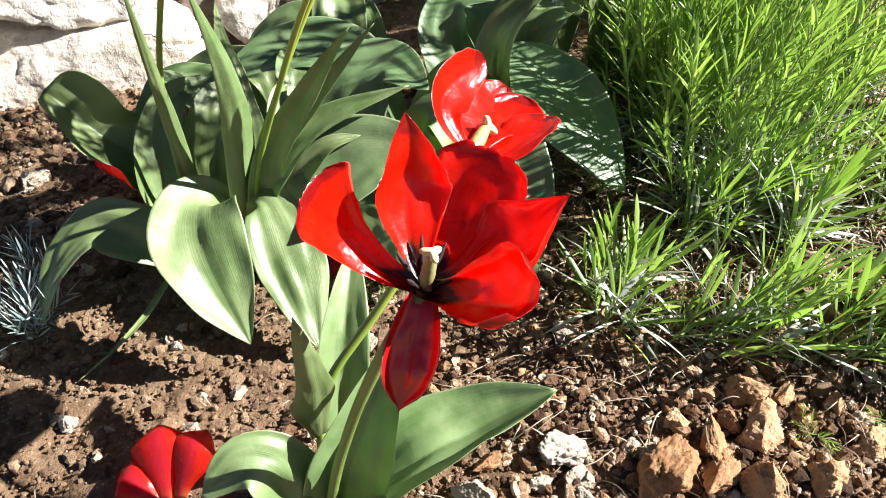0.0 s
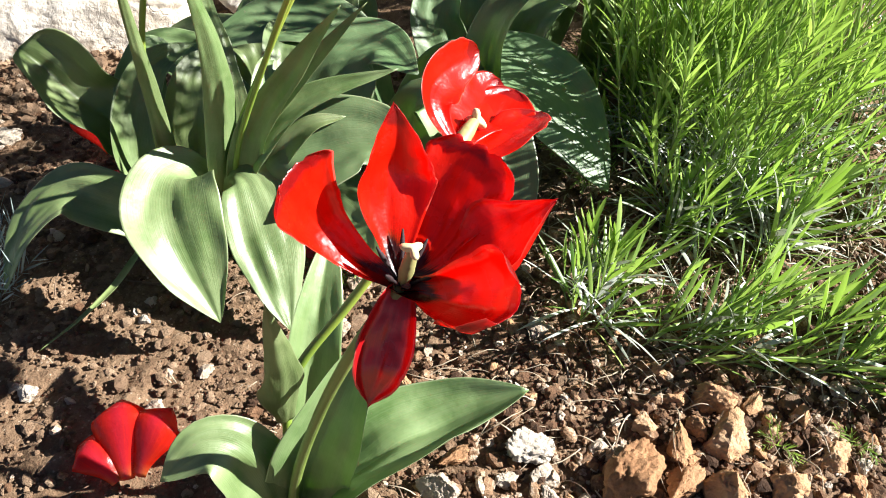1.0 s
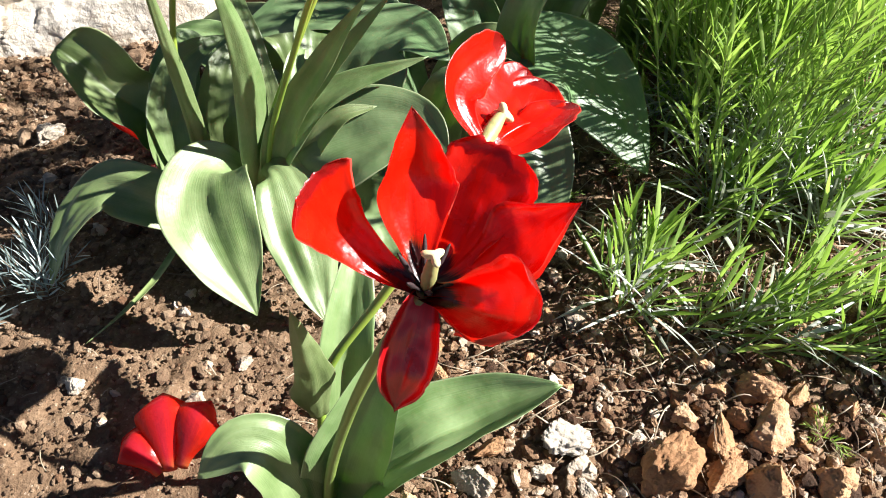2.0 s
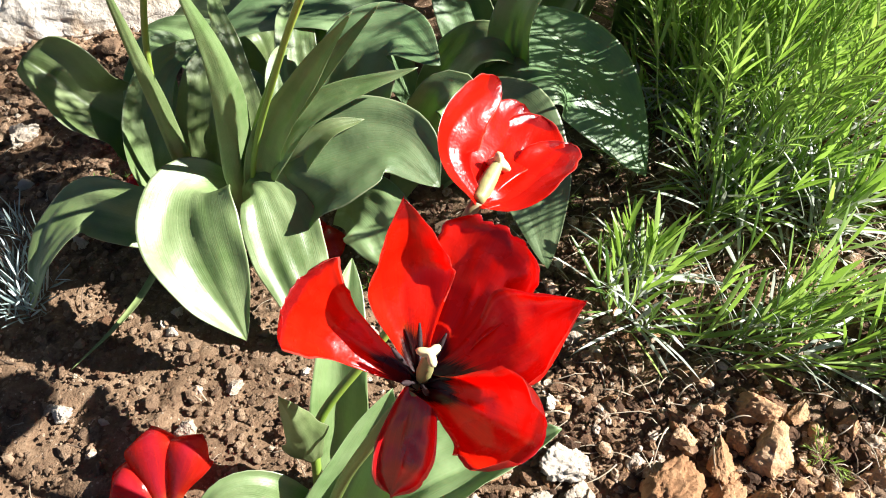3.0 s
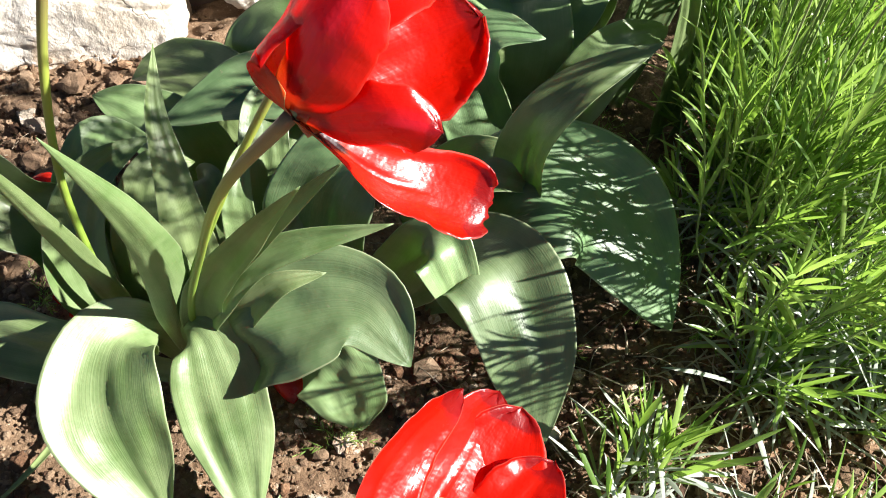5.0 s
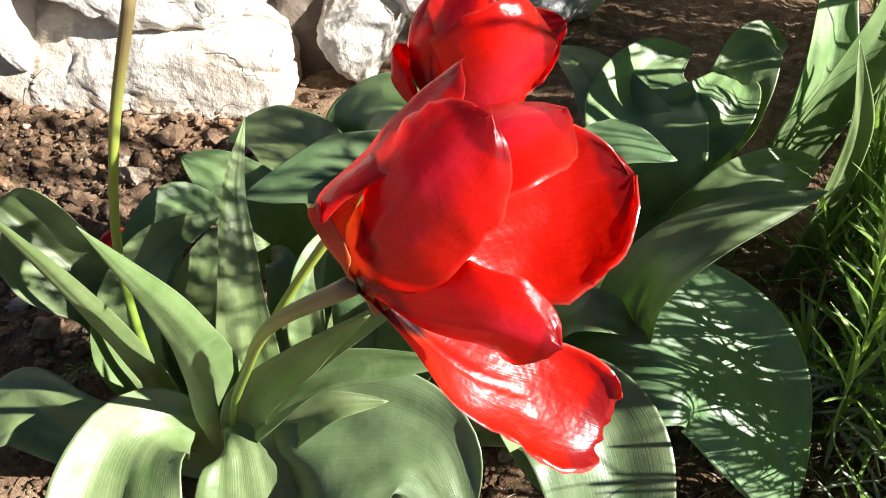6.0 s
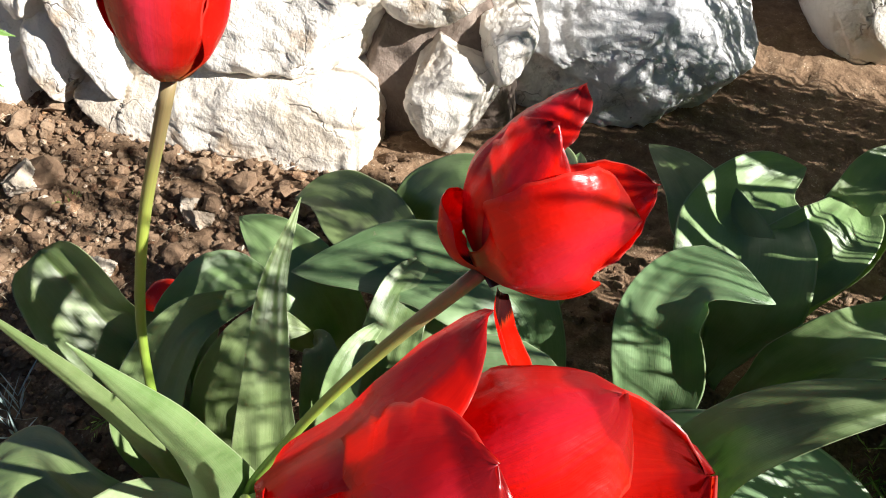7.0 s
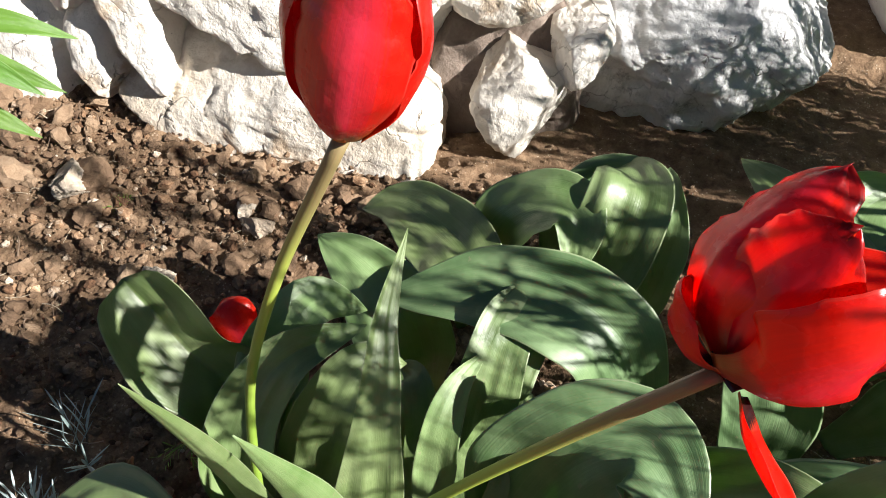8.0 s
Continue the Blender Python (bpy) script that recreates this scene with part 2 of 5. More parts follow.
MAT_PALE = stone_material("pale_stone", [(0.15, (0.264, 0.192, 0.132)), (0.36, (0.408, 0.324, 0.240)), (0.58, (0.552, 0.480, 0.384)), (0.85, (0.672, 0.612, 0.528))], 40.0, "Object", 0.5)
MAT_GRAVEL = stone_material("gravel", [(0.34, (0.066, 0.034, 0.018)), (0.47, (0.156, 0.082, 0.043)), (0.58, (0.336, 0.210, 0.120)), (0.70, (0.672, 0.564, 0.444))], 60.0, "Island", 0.3)
MAT_CLOD = stone_material("soil_clods", [(0.2, (0.095, 0.057, 0.034)), (0.5, (0.239, 0.154, 0.093)), (0.85, (0.424, 0.307, 0.201))], 90.0, "Island", 0.2)
MAT_STRAW = plain_material("dry_straw", (0.28, 0.22, 0.14), (0.54, 0.46, 0.34), 0.8, 90.0)
MAT_TWIG = plain_material("twig", (0.10, 0.065, 0.04), (0.22, 0.15, 0.10), 0.85, 120.0)


def soil_material():
    m, nt, b = nodes_of("garden_soil")
    where = nt.nodes.new("ShaderNodeNewGeometry").outputs["Position"]
    big = noise_of(nt, where, 5.0, 5, 0.6)
    mid = noise_of(nt, where, 60.0, 6, 0.65)
    fine = noise_of(nt, where, 420.0, 5, 0.7)
    f = calc(nt, "MULTIPLY_ADD", mid, 0.5, calc(nt, "MULTIPLY_ADD", big, 0.3, calc(nt, "MULTIPLY", fine, 0.3)))
    col = ramp(nt, f, [(0.36, (0.075, 0.045, 0.027)), (0.55, (0.215, 0.138, 0.083)), (0.75, (0.37, 0.262, 0.165))])
    vor = node(nt, "ShaderNodeTexVoronoi", Scale=230.0, Randomness=1.0)
    nt.links.new(where, vor.inputs["Vector"])
    bit = calc(nt, "MULTIPLY", calc(nt, "LESS_THAN", vor.outputs["Distance"], 0.21), calc(nt, "GREATER_THAN", mid, 0.53))
    col = mixed(nt, calc(nt, "MULTIPLY", bit, 0.8), col, (0.48, 0.38, 0.28))
    nt.links.new(col, b.inputs["Base Color"])
    b.inputs["Roughness"].default_value = 0.95
    b.inputs["Specular IOR Level"].default_value = 0.15
    n1 = bump(nt, fine, b, 0.9, 0.0015)
    bump(nt, mid, b, 0.9, 0.006, n1)
    return m


MAT_SOIL = soil_material()


def herb_material(name, dark, light, glow, amount=0.4):
    m, nt, b = nodes_of(name)
    isl = nt.nodes.new("ShaderNodeNewGeometry").outputs["Random Per Island"]
    where = nt.nodes.new("ShaderNodeNewGeometry").outputs["Position"]
    n = noise_of(nt, where, 14.0, 3)
    f = calc(nt, "MULTIPLY_ADD", isl, 0.58, calc(nt, "MULTIPLY_ADD", n, 0.75, -0.18))
    mid = tuple(0.62 * a + 0.38 * c for a, c in zip(dark, light))
    col = ramp(nt, f, [(0.16, tuple(0.75 * a for a in dark)), (0.5, mid), (0.8, light)])
    nt.links.new(col, b.inputs["Base Color"])
    b.inputs["Roughness"].default_value = 0.33
    b.inputs["Specular IOR Level"].default_value = 0.75
    sheer(nt, b, mixed(nt, 0.5, col, glow), amount)
    return m


MAT_LAV = herb_material("lavender_leaf", (0.095, 0.215, 0.032), (0.46, 0.62, 0.18), (0.38, 0.62, 0.05), 0.42)
MAT_SHOOT = plain_material("lavender_shoot", (0.16, 0.22, 0.07), (0.28, 0.36, 0.14), 0.6, 150.0)
MAT_LAV_OLD = herb_material("lavender_old_leaf", (0.30, 0.34, 0.27), (0.68, 0.72, 0.63), (0.3, 0.34, 0.2), 0.2)
MAT_SILVER = herb_material("silver_leaf", (0.28, 0.38, 0.36), (0.58, 0.68, 0.66), (0.3, 0.45, 0.3), 0.2)
MAT_LILY = leaf_material("lily_leaf", (0.10, 0.24, 0.03), (0.18, 0.36, 0.05), (0.22, 0.40, 0.08), (0.3, 0.55, 0.03), 0.45)


# ---- building blocks ----
def part(name, mesh, material, parent, label=""):
    """A mesh in world places, linked as one part under a thing."""
    if isinstance(mesh, bmesh.types.BMesh):
        me = bpy.data.meshes.new(name)
        mesh.to_mesh(me)
        mesh.free()
        mesh = me
    mesh.transform(Matrix.Translation(-parent_place(parent)))
    for m in material if isinstance(material, tuple) else (material, material):
        mesh.materials.append(m)
    ob = new(name, mesh)
    ob.parent = parent
    if label:
        ob["label"] = label
    return ob


def parent_place(ob):
    p = Vector(ob.location)
    while ob.parent:
        ob = ob.parent
        p += Vector(ob.location)
    return p


def thing(name, at, label, category, group="", kind=""):
    ob = new(name)
    ob.location = at
    ob.empty_display_size = 0.02
    return tagged(ob, label, category, group, kind)


def mesh_of(name, verts, faces, uvs=None, smooth=True):
    me = bpy.data.meshes.new(name)
    me.from_pydata([tuple(v) for v in verts], [], faces)
    if uvs is not None:
        layer = me.uv_layers.new(name="UVMap")
        idx = np.empty(len(me.loops), dtype=np.int32)
        me.loops.foreach_get("vertex_index", idx)
        layer.data.foreach_set("uv", np.asarray(uvs, dtype=np.float32)[idx].ravel())
    if smooth:
        me.polygons.foreach_set("use_smooth", np.ones(len(me.polygons), dtype=bool))
    me.update()
    return me


def spline(pts, n):
    """n + 1 places evenly along a smooth curve through pts."""
    p = [Vector(q) for q in pts]
    p = [p[0] * 2 - p[1]] + p + [p[-1] * 2 - p[-2]]
    fine = []
    for i in range(1, len(p) - 2):
        for k in range(16):
            t = k / 16
            a, b, c, d = p[i - 1], p[i], p[i + 1], p[i + 2]
            fine.append(0.5 * (2 * b + (c - a) * t + (2 * a - 5 * b + 4 * c - d) * t * t + (3 * b - a - 3 * c + d) * t ** 3))
    fine.append(p[-2])
    acc = [0.0]
    for a, b in zip(fine, fine[1:]):
        acc.append(acc[-1] + (b - a).length)
    out, j = [], 0
    for i in range(n + 1):
        s = acc[-1] * i / n
        while j < len(acc) - 2 and acc[j + 1] < s:
            j += 1
        f = (s - acc[j]) / max(acc[j + 1] - acc[j], 1e-9)
        out.append(fine[j].lerp(fine[j + 1], min(max(f, 0), 1)))
    return out


def ease(x):
    x = min(max(x, 0.0), 1.0)
    return x * x * (3 - 2 * x)


def leaf_profile(s):
    a = 0.42 + 0.58 * ease(s / 0.42)
    return a if s < 0.42 else max(1 - ((s - 0.42) / 0.58) ** 2.1, 0.0) ** 0.85


def drooping_profile(s):
    a = 0.34 + 0.66 * ease((s - 0.22) / 0.36)
    return a if s < 0.58 else max(1 - ((s - 0.58) / 0.42) ** 1.9, 0.0) ** 0.95


def blade_profile(s):
    return (0.55 + 0.45 * ease(s / 0.3)) * max(1 - s ** 2.6, 0.0) ** 0.9


def petal_profile(s):
    a = 0.26 + 0.74 * ease(s / 0.62)
    if s < 0.6:
        return a
    q = (s - 0.6) / 0.4
    return a * max(1 - q ** 2.0, 0.0) ** 0.75


def broad_profile(s):
    a = 0.34 + 0.66 * ease(s / 0.5)
    q = max(s - 0.55, 0) / 0.45
    return a * max(1 - q ** 2.6, 0.0) ** 0.6


def wide_profile(s):
    a = 0.62 + 0.38 * ease(s / 0.45)
    q = max(s - 0.55, 0) / 0.45
    return a * max(1 - q ** 2.6, 0.0) ** 0.6


def blunt_profile(s):
    a = 0.30 + 0.70 * ease(s / 0.6)
    q = max(s - 0.72, 0) / 0.28
    return a * max(1 - q ** 4, 0.0) ** 0.5


def lance_profile(s):
    return 0.45 + 0.55 * ease(s / 0.32) if s < 0.32 else max(1 - ((s - 0.32) / 0.68) ** 0.95, 0.0) * 0.85 + 0.15 * max(1 - ((s - 0.32) / 0.68) ** 4, 0.0)


def square_profile(s):
    return (0.28 + 0.72 * ease(s / 0.85)) * max(1 - max(s - 0.86, 0) ** 2 * 30, 0.0) ** 0.6


def spear_profile(s):
    a = 0.22 + 0.78 * ease(s / 0.6)
    return a if s < 0.58 else a * max(1 - ((s - 0.58) / 0.42) ** 1.5, 0.0) ** 0.95


def fan_profile(s):
    return (0.20 + 0.80 * min(s / 0.9, 1) ** 1.25) * max(1 - max(s - 0.9, 0) ** 2 * 60, 0.0) ** 0.6


def slim_profile(s):
    return 0.2 * (1 - s) + 0.85 * math.sin(math.pi * min(s * 0.93 + 0.05, 1)) ** 0.8 * (1 - s ** 9)


def sheet(pts, width, face, cup=0.3, wave=0.0, waves=3.0, profile=leaf_profile, thick=0.0007, twist=0.0, along=26, across=8, seed=0, rim=0.0, ragged=0.0, fold=0.0, ribs=0.0, buckle=0.0):
    """A leaf or petal: a thin closed sheet along a curve, its upper face turned to `face`, edges raised by cup."""
    rng = random.Random(seed)
    c = spline(pts, along)
    ph, ph2 = rng.uniform(0, 6.28), rng.uniform(0, 6.28)
    faces_hint = face if isinstance(face, (list, tuple)) and isinstance(face[0], (list, tuple, Vector)) else [face, face]
    top, low, uvs = [], [], []
    for i in range(along + 1):
        s = i / along
        t = (c[min(i + 1, along)] - c[max(i - 1, 0)]).normalized()
        k = s * (len(faces_hint) - 1)
        j = min(int(k), len(faces_hint) - 2)
        f = Vector(faces_hint[j]).lerp(Vector(faces_hint[j + 1]), k - j)
        n = (f - t * f.dot(t)).normalized()
        side = t.cross(n).normalized()
        if twist:
            q = Matrix.Rotation(twist * s, 3, t)
            n, side = q @ n, q @ side
        w = width * 0.5 * max(profile(s), 0.012)
        row_t, row_l = [], []
        for a in range(across + 1):
            u = -1 + 2 * a / across
            ang = cup * 1.35 * u
            if abs(cup) > 1e-3:
                x, h = math.sin(ang) / (1.35 * cup) * w, (1 - math.cos(ang)) / (1.35 * abs(cup)) * w * (1 if cup > 0 else -1)
            else:
                x, h = u * w, 0.0
            h += fold * abs(u) * w
            edge = u * u
            h += wave * w * edge * math.sin(waves * 6.28 * s + ph + (1.7 if u > 0 else 0)) + 0.4 * wave * w * math.sin(waves * 4.1 * s + ph2 + u * 1.3)
            if buckle:
                h += buckle * w * (noise.noise(Vector((u * 1.1, s * 3.2, seed * 1.9))) + 0.45 * noise.noise(Vector((u * 2.6, s * 7.0, seed * 2.7))))
                x += buckle * 0.5 * w * u * u * u * noise.noise(Vector((s * 6.0, 3.0 if u > 0 else 9.0, seed)))
            if ribs:
                h += ribs * (0.5 + 0.8 * noise.noise(Vector((u * 3, s * 4, seed)))) * math.sin(u * w * 1250 + 2.2 * noise.noise(Vector((u * 2, s * 5, seed + 9)))) * ease(s * 3)
            if ragged:
                h -= 0.0011 * math.exp(-(u / 0.10) ** 2) * math.sin(3.1416 * min(s * 1.1, 1)) * (1 if cup > 0 else -1)
                h += 0.05 * w * noise.noise(Vector((u * 2.2, s * 2.6, seed * 3.3)))
            h += rim * w * max(abs(u) - 0.7, 0) ** 2 * 11
            if ragged and s > 0.6:
                x *= 1 + ragged * (noise.noise(Vector((s * 14, u * 3, seed * 1.7))))
            p = c[i] + side * x + n * h
            if ragged and s > 0.75:
                p += t * (ragged * 0.55 * width * noise.noise(Vector((u * 4.5, seed * 2.3, 0.5))) * ease((s - 0.75) / 0.25))
            e = thick * 0.5 * (1 - 0.75 * u ** 8) * (1 - 0.6 * s ** 6)
            row_t.append(p + n * e)
            row_l.append(p - n * e)
            uvs.append(((u + 1) / 2, s))
        top += row_t
        low += row_l
    m = across + 1
    nv = len(top)
    faces = []
    for i in range(along):
        for a in range(across):
            p = i * m + a
            faces.append((p, p + 1, p + m + 1, p + m))
            faces.append((nv + p, nv + p + m, nv + p + m + 1, nv + p + 1))
        p, q = i * m, i * m + across
        faces.append((p, p + m, nv + p + m, nv + p))
        faces.append((q, nv + q, nv + q + m, q + m))
    for a in range(across):
        faces.append((a, nv + a, nv + a + 1, a + 1))
        e = along * m + a
        faces.append((e, e + 1, nv + e + 1, nv + e))
    me = mesh_of("sheet", top + low, faces, uvs + uvs)
    me.polygons.foreach_set("material_index", [1 if min(f) >= nv else 0 for f in faces])
    return me


def tube(pts, radii, sides=12, along=24, seed=0):
    c = spline(pts, along)
    verts, faces, uvs = [], [], []
    ref = Vector((0.3, -0.9, 0.1))
    for i, p in enumerate(c):
        s = i / along
        t = (c[min(i + 1, along)] - c[max(i - 1, 0)]).normalized()
        n = (ref - t * ref.dot(t)).normalized()
        bnorm = t.cross(n)
        k = s * (len(radii) - 1)
        j = min(int(k), len(radii) - 2)
        r = radii[j] + (radii[j + 1] - radii[j]) * (k - j)
        r *= 1 + 0.05 * noise.noise(Vector((s * 9, seed, 0)))
        for a in range(sides):
            g = 6.28318 * a / sides
            verts.append(p + n * (r * math.cos(g)) + bnorm * (r * math.sin(g)))
            uvs.append((a / sides, s))
    for i in range(along):
        for a in range(sides):
            b = (a + 1) % sides
            faces.append((i * sides + a, i * sides + b, (i + 1) * sides + b, (i + 1) * sides + a))
    faces.append(tuple(range(sides - 1, -1, -1)))
    faces.append(tuple(along * sides + a for a in range(sides)))
    return mesh_of("tube", verts, faces, uvs)


def joined(meshes):
    bm = bmesh.new()
    for me in meshes:
        bm.from_mesh(me)
        bpy.data.meshes.remove(me)
    return bm


def ball(at, r, squash=(1, 1, 1), sub=2, rough=0.0, seed=0):
    bm = bmesh.new()
    bmesh.ops.create_icosphere(bm, subdivisions=sub, radius=1)
    for v in bm.verts:
        k = 1 + rough * noise.noise(v.co * 2.3 + Vector((seed, seed * 2, 0)))
        v.co = Vector((v.co.x * squash[0], v.co.y * squash[1], v.co.z * squash[2])) * r * k + Vector(at)
    for f in bm.faces:
        f.smooth = True
    me = bpy.data.meshes.new("ball")
    bm.to_mesh(me)
    bm.free()
    return me


def rock_mesh(size, seed, sub=4, cuts=14, rough=0.06, fine=0.02, depth=0.80, cracks=0.0):
    """A broken stone: a ball cut by planes and roughened, filling size."""
    rng = random.Random(seed)
    bm = bmesh.new()
    bmesh.ops.create_icosphere(bm, subdivisions=sub, radius=1)
    planes = []
    for _ in range(cuts):
        n = Vector((rng.gauss(0, 1), rng.gauss(0, 1), rng.gauss(0, 1))).normalized()
        planes.append((n, rng.uniform(depth - 0.18, depth + 0.12)))
    off = Vector((seed * 3.1, seed * 1.7, seed * 0.9))
    for v in bm.verts:
        p = v.co.copy()
        for n, d in planes:
            e = p.dot(n) - d
            if e > 0:
                p -= n * e * 0.93
        k = 1 + rough * noise.fractal(p * 1.6 + off, 1.0, 2.0, 4) + fine * noise.fractal(p * 7 + off, 1.0, 2.0, 3)
        if cracks:
            q = p * 2.1 + off
            ridge = abs(noise.noise(q * 1.1)) + 0.25 * abs(noise.noise(q * 5))
            k -= cracks * max(0.10 - ridge, 0) * 1.3
            bend = noise.noise_vector(q * 1.5) * 0.5
            k += cracks * 0.11 * (noise.cell(q * 1.3 + bend) - 0.5) + cracks * 0.05 * (noise.cell(q * 3.4 + bend * 2) - 0.5)
            k += 0.005 * noise.fractal(p * 19 + off, 0.8, 2.0, 3)
            pit = noise.noise(p * 6.3 + off * 2)
            k -= cracks * 0.35 * max(pit - 0.34, 0)
        v.co = Vector((p.x * size[0], p.y * size[1], p.z * size[2])) * (0.5 * k / (depth + 0.05))
    for f in bm.faces:
        f.smooth = True
    me = bpy.data.meshes.new("rock")
    bm.to_mesh(me)
    bm.free()
    return me


# ---- ground ----
def ground_height(x, y):
    v = Vector((x, y, 0))
    near = math.exp(-(x * x + (y - 0.6) ** 2) / 4.0)
    return near * (0.010 * noise.noise(v * 5.0) + 0.006 * noise.noise(v * 17.0)) - 0.003


def build_ground():
    core_x = np.arange(-1.0, 0.9001, 0.006)
    core_y = np.arange(0.05, 1.5001, 0.006)
    grow = np.array([0.02, 0.06, 0.15, 0.35, 0.8, 1.8, 4, 9, 20, 45, 100, 220])
    xs = np.concatenate([core_x[0] - grow[::-1], core_x, core_x[-1] + grow])
    ys = np.concatenate([core_y[0] - grow[::-1], core_y, core_y[-1] + grow])
    nx, ny = len(xs), len(ys)
    verts = []
    for y in ys:
        for x in xs:
            z = ground_height(x, y)
            if -1.0 <= x <= 0.9 and 0.05 <= y <= 1.5:
                v = Vector((x, y, 0))
                z += 0.0050 * noise.fractal(v * 42.0, 0.8, 2.0, 4) + 0.004 * max(noise.noise(v * 95.0), 0)
            verts.append((x, y, z))
    faces = [(j * nx + i, j * nx + i + 1, (j + 1) * nx + i + 1, (j + 1) * nx + i) for j in range(ny - 1) for i in range(nx - 1)]
    me = mesh_of("ground", verts, faces)
    me.materials.append(MAT_SOIL)
    tagged(new("ground", me), "crumbly brown garden soil with small pale pebbles", "ground", kind="structure")


build_ground()


# ---- stone wall ----
wall = thing("wall_back", (-0.25, 1.0, 0), "low dry-laid wall of pale weathered limestone blocks", "wall", kind="structure")


def block_mesh(size, seed, square=5.0, cuts=5, grain=28, layers=0.0, pits=0.006, rough=1.0, bite=0.0):
    """A roughly squared wall stone that fills size: a rounded box, chipped by planes, split by cracks and pitted."""
    rng = random.Random(seed)
    bm = bmesh.new()
    bmesh.ops.create_cube(bm, size=2.0)
    bmesh.ops.subdivide_edges(bm, edges=bm.edges[:], cuts=grain, use_grid_fill=True)
    planes = []
    for _ in range(cuts):
        n = Vector((rng.choice((-1, 1)) * rng.uniform(0.4, 1), rng.uniform(-1, 0.4), rng.choice((-1, 1)) * rng.uniform(0.3, 1))).normalized()
        planes.append((n, rng.uniform(0.92, 1.12) - bite))
    off = Vector((seed * 3.1, seed * 1.7, seed * 0.9))
    half = Vector(size) * 0.5
    for v in bm.verts:
        p = v.co / (sum(abs(c) ** square for c in v.co) ** (1 / square))
        for n, d in planes:
            e = p.dot(n) - d
            if e > 0:
                p -= n * e * 0.9
        q = Vector((p.x * half.x, p.y * half.y, p.z * half.z)) * 9.0 + off
        out = p.normalized()
        k = rough * (0.0065 * noise.fractal(q * 0.55, 0.9, 2.0, 4) + 0.0022 * noise.fractal(q * 5, 0.8, 2.0, 4))
        split = abs(noise.noise(Vector((q.x * 0.5 + q.z * layers, q.y * 0.5, q.z * 0.7 - q.x * layers)))) + 0.12 * abs(noise.noise(q * 3.0))
        k -= 0.007 * max(0.045 - split, 0) / 0.045
        k += 0.0035 * (noise.cell(q * 0.8 + noise.noise_vector(q * 0.7) * 0.7) - 0.5)
        k -= pits * max(noise.noise(q * 2.2) - 0.5, 0) / 0.3
        v.co = Vector((p.x * half.x, p.y * half.y, p.z * half.z)) + out * k
    for f in bm.faces:
        f.smooth = True
    me = bpy.data.meshes.new("block")
    bm.to_mesh(me)
    bm.free()
    return me


def wall_block(run, s0, s1, z0, z1, seed, material, deep=0.16, set_back=0.0, lean=0.42, tilt=0.0, square=5.0, cuts=5, layers=0.0, pits=0.006, rough=1.0, bite=0.0, label=""):
    """A stone of the wall between s0 and s1 along a run (origin and bearing), from z0 to z1, its face leaning back."""
    (ox, oy), bearing = run
    me = block_mesh((s1 - s0, deep, z1 - z0), seed, square, cuts, 44, layers, pits, rough, bite)
    turn = Matrix.Rotation(radians(bearing), 4, "Z")
    zc, sc = (z0 + z1) / 2, (s0 + s1) / 2
    me.transform(Matrix.Rotation(radians(tilt), 4, "Y"))
    shear = Matrix.Identity(4)
    shear[1][2] = lean
    me.transform(Matrix.Translation((ox, oy, 0)) @ turn @ Matrix.Translation((sc, deep / 2 + set_back + lean * zc, zc)) @ shear)
    part("stone", me, material, wall, label)


RUN_LEFT, RUN_RIGHT = ((-0.286, 0.965), 14.9), ((-0.24, 1.01), 33.0)
wall_block(RUN_LEFT, -0.345, 0.006, -0.04, 0.076, 3, MAT_LIME, 0.14, -0.004, tilt=1.5, square=6.0, cuts=4, layers=0.5, rough=1.7)
wall_block(RUN_LEFT, -0.312, 0.020, 0.066, 0.240, 7, MAT_LIME, 0.20, 0.006, square=8.0, cuts=3, layers=0.5, rough=1.7)
wall_block(RUN_LEFT, -0.352, -0.290, 0.020, 0.235, 11, MAT_LIME, 0.15, 0.004, tilt=-17, square=7.0)
wall_block(RUN_LEFT, -0.400, -0.335, 0.000, 0.105, 13, MAT_LIME, 0.15, 0.012, tilt=-20, square=3.5)
wall_block(RUN_LEFT, -0.440, -0.345, 0.085, 0.260, 15, MAT_LIME, 0.18, 0.012, tilt=-14)
wall_block(RUN_LEFT, -0.520, -0.405, -0.03, 0.110, 17, MAT_LIME, 0.16, 0.02)
wall_block(RUN_LEFT, -0.690, -0.440, 0.090, 0.300, 19, MAT_LIME, 0.20, 0.02)
wall_block(RUN_LEFT, -0.720, -0.510, -0.03, 0.100, 23, MAT_LIME, 0.16, 0.01)
wall_block(RUN_LEFT, -0.420, -0.170, 0.225, 0.360, 25, MAT_LIME, 0.2, 0.01)
wall_block(RUN_LEFT, -0.175, 0.050, 0.240, 0.370, 27, MAT_LIME, 0.2, 0.01)
wall_block(RUN_LEFT, -0.03, 0.10, -0.03, 0.27, 29, MAT_BROWN, 0.14, 0.085)
wall_block(RUN_RIGHT, -0.020, 0.096, 0.000, 0.116, 31, MAT_LIME, 0.11, -0.004, 0.30, square=2.6, cuts=9, bite=0.22)
wall_block(RUN_RIGHT, -0.036, 0.130, 0.108, 0.260, 33, MAT_LIME, 0.18, 0.012, 0.30, square=3.5, cuts=10, rough=1.6, bite=0.15)
wall_block(RUN_RIGHT, 0.072, 0.122, 0.062, 0.140, 35, MAT_LIME, 0.10, 0.004, 0.30, tilt=25, square=3.0, cuts=9, bite=0.25)
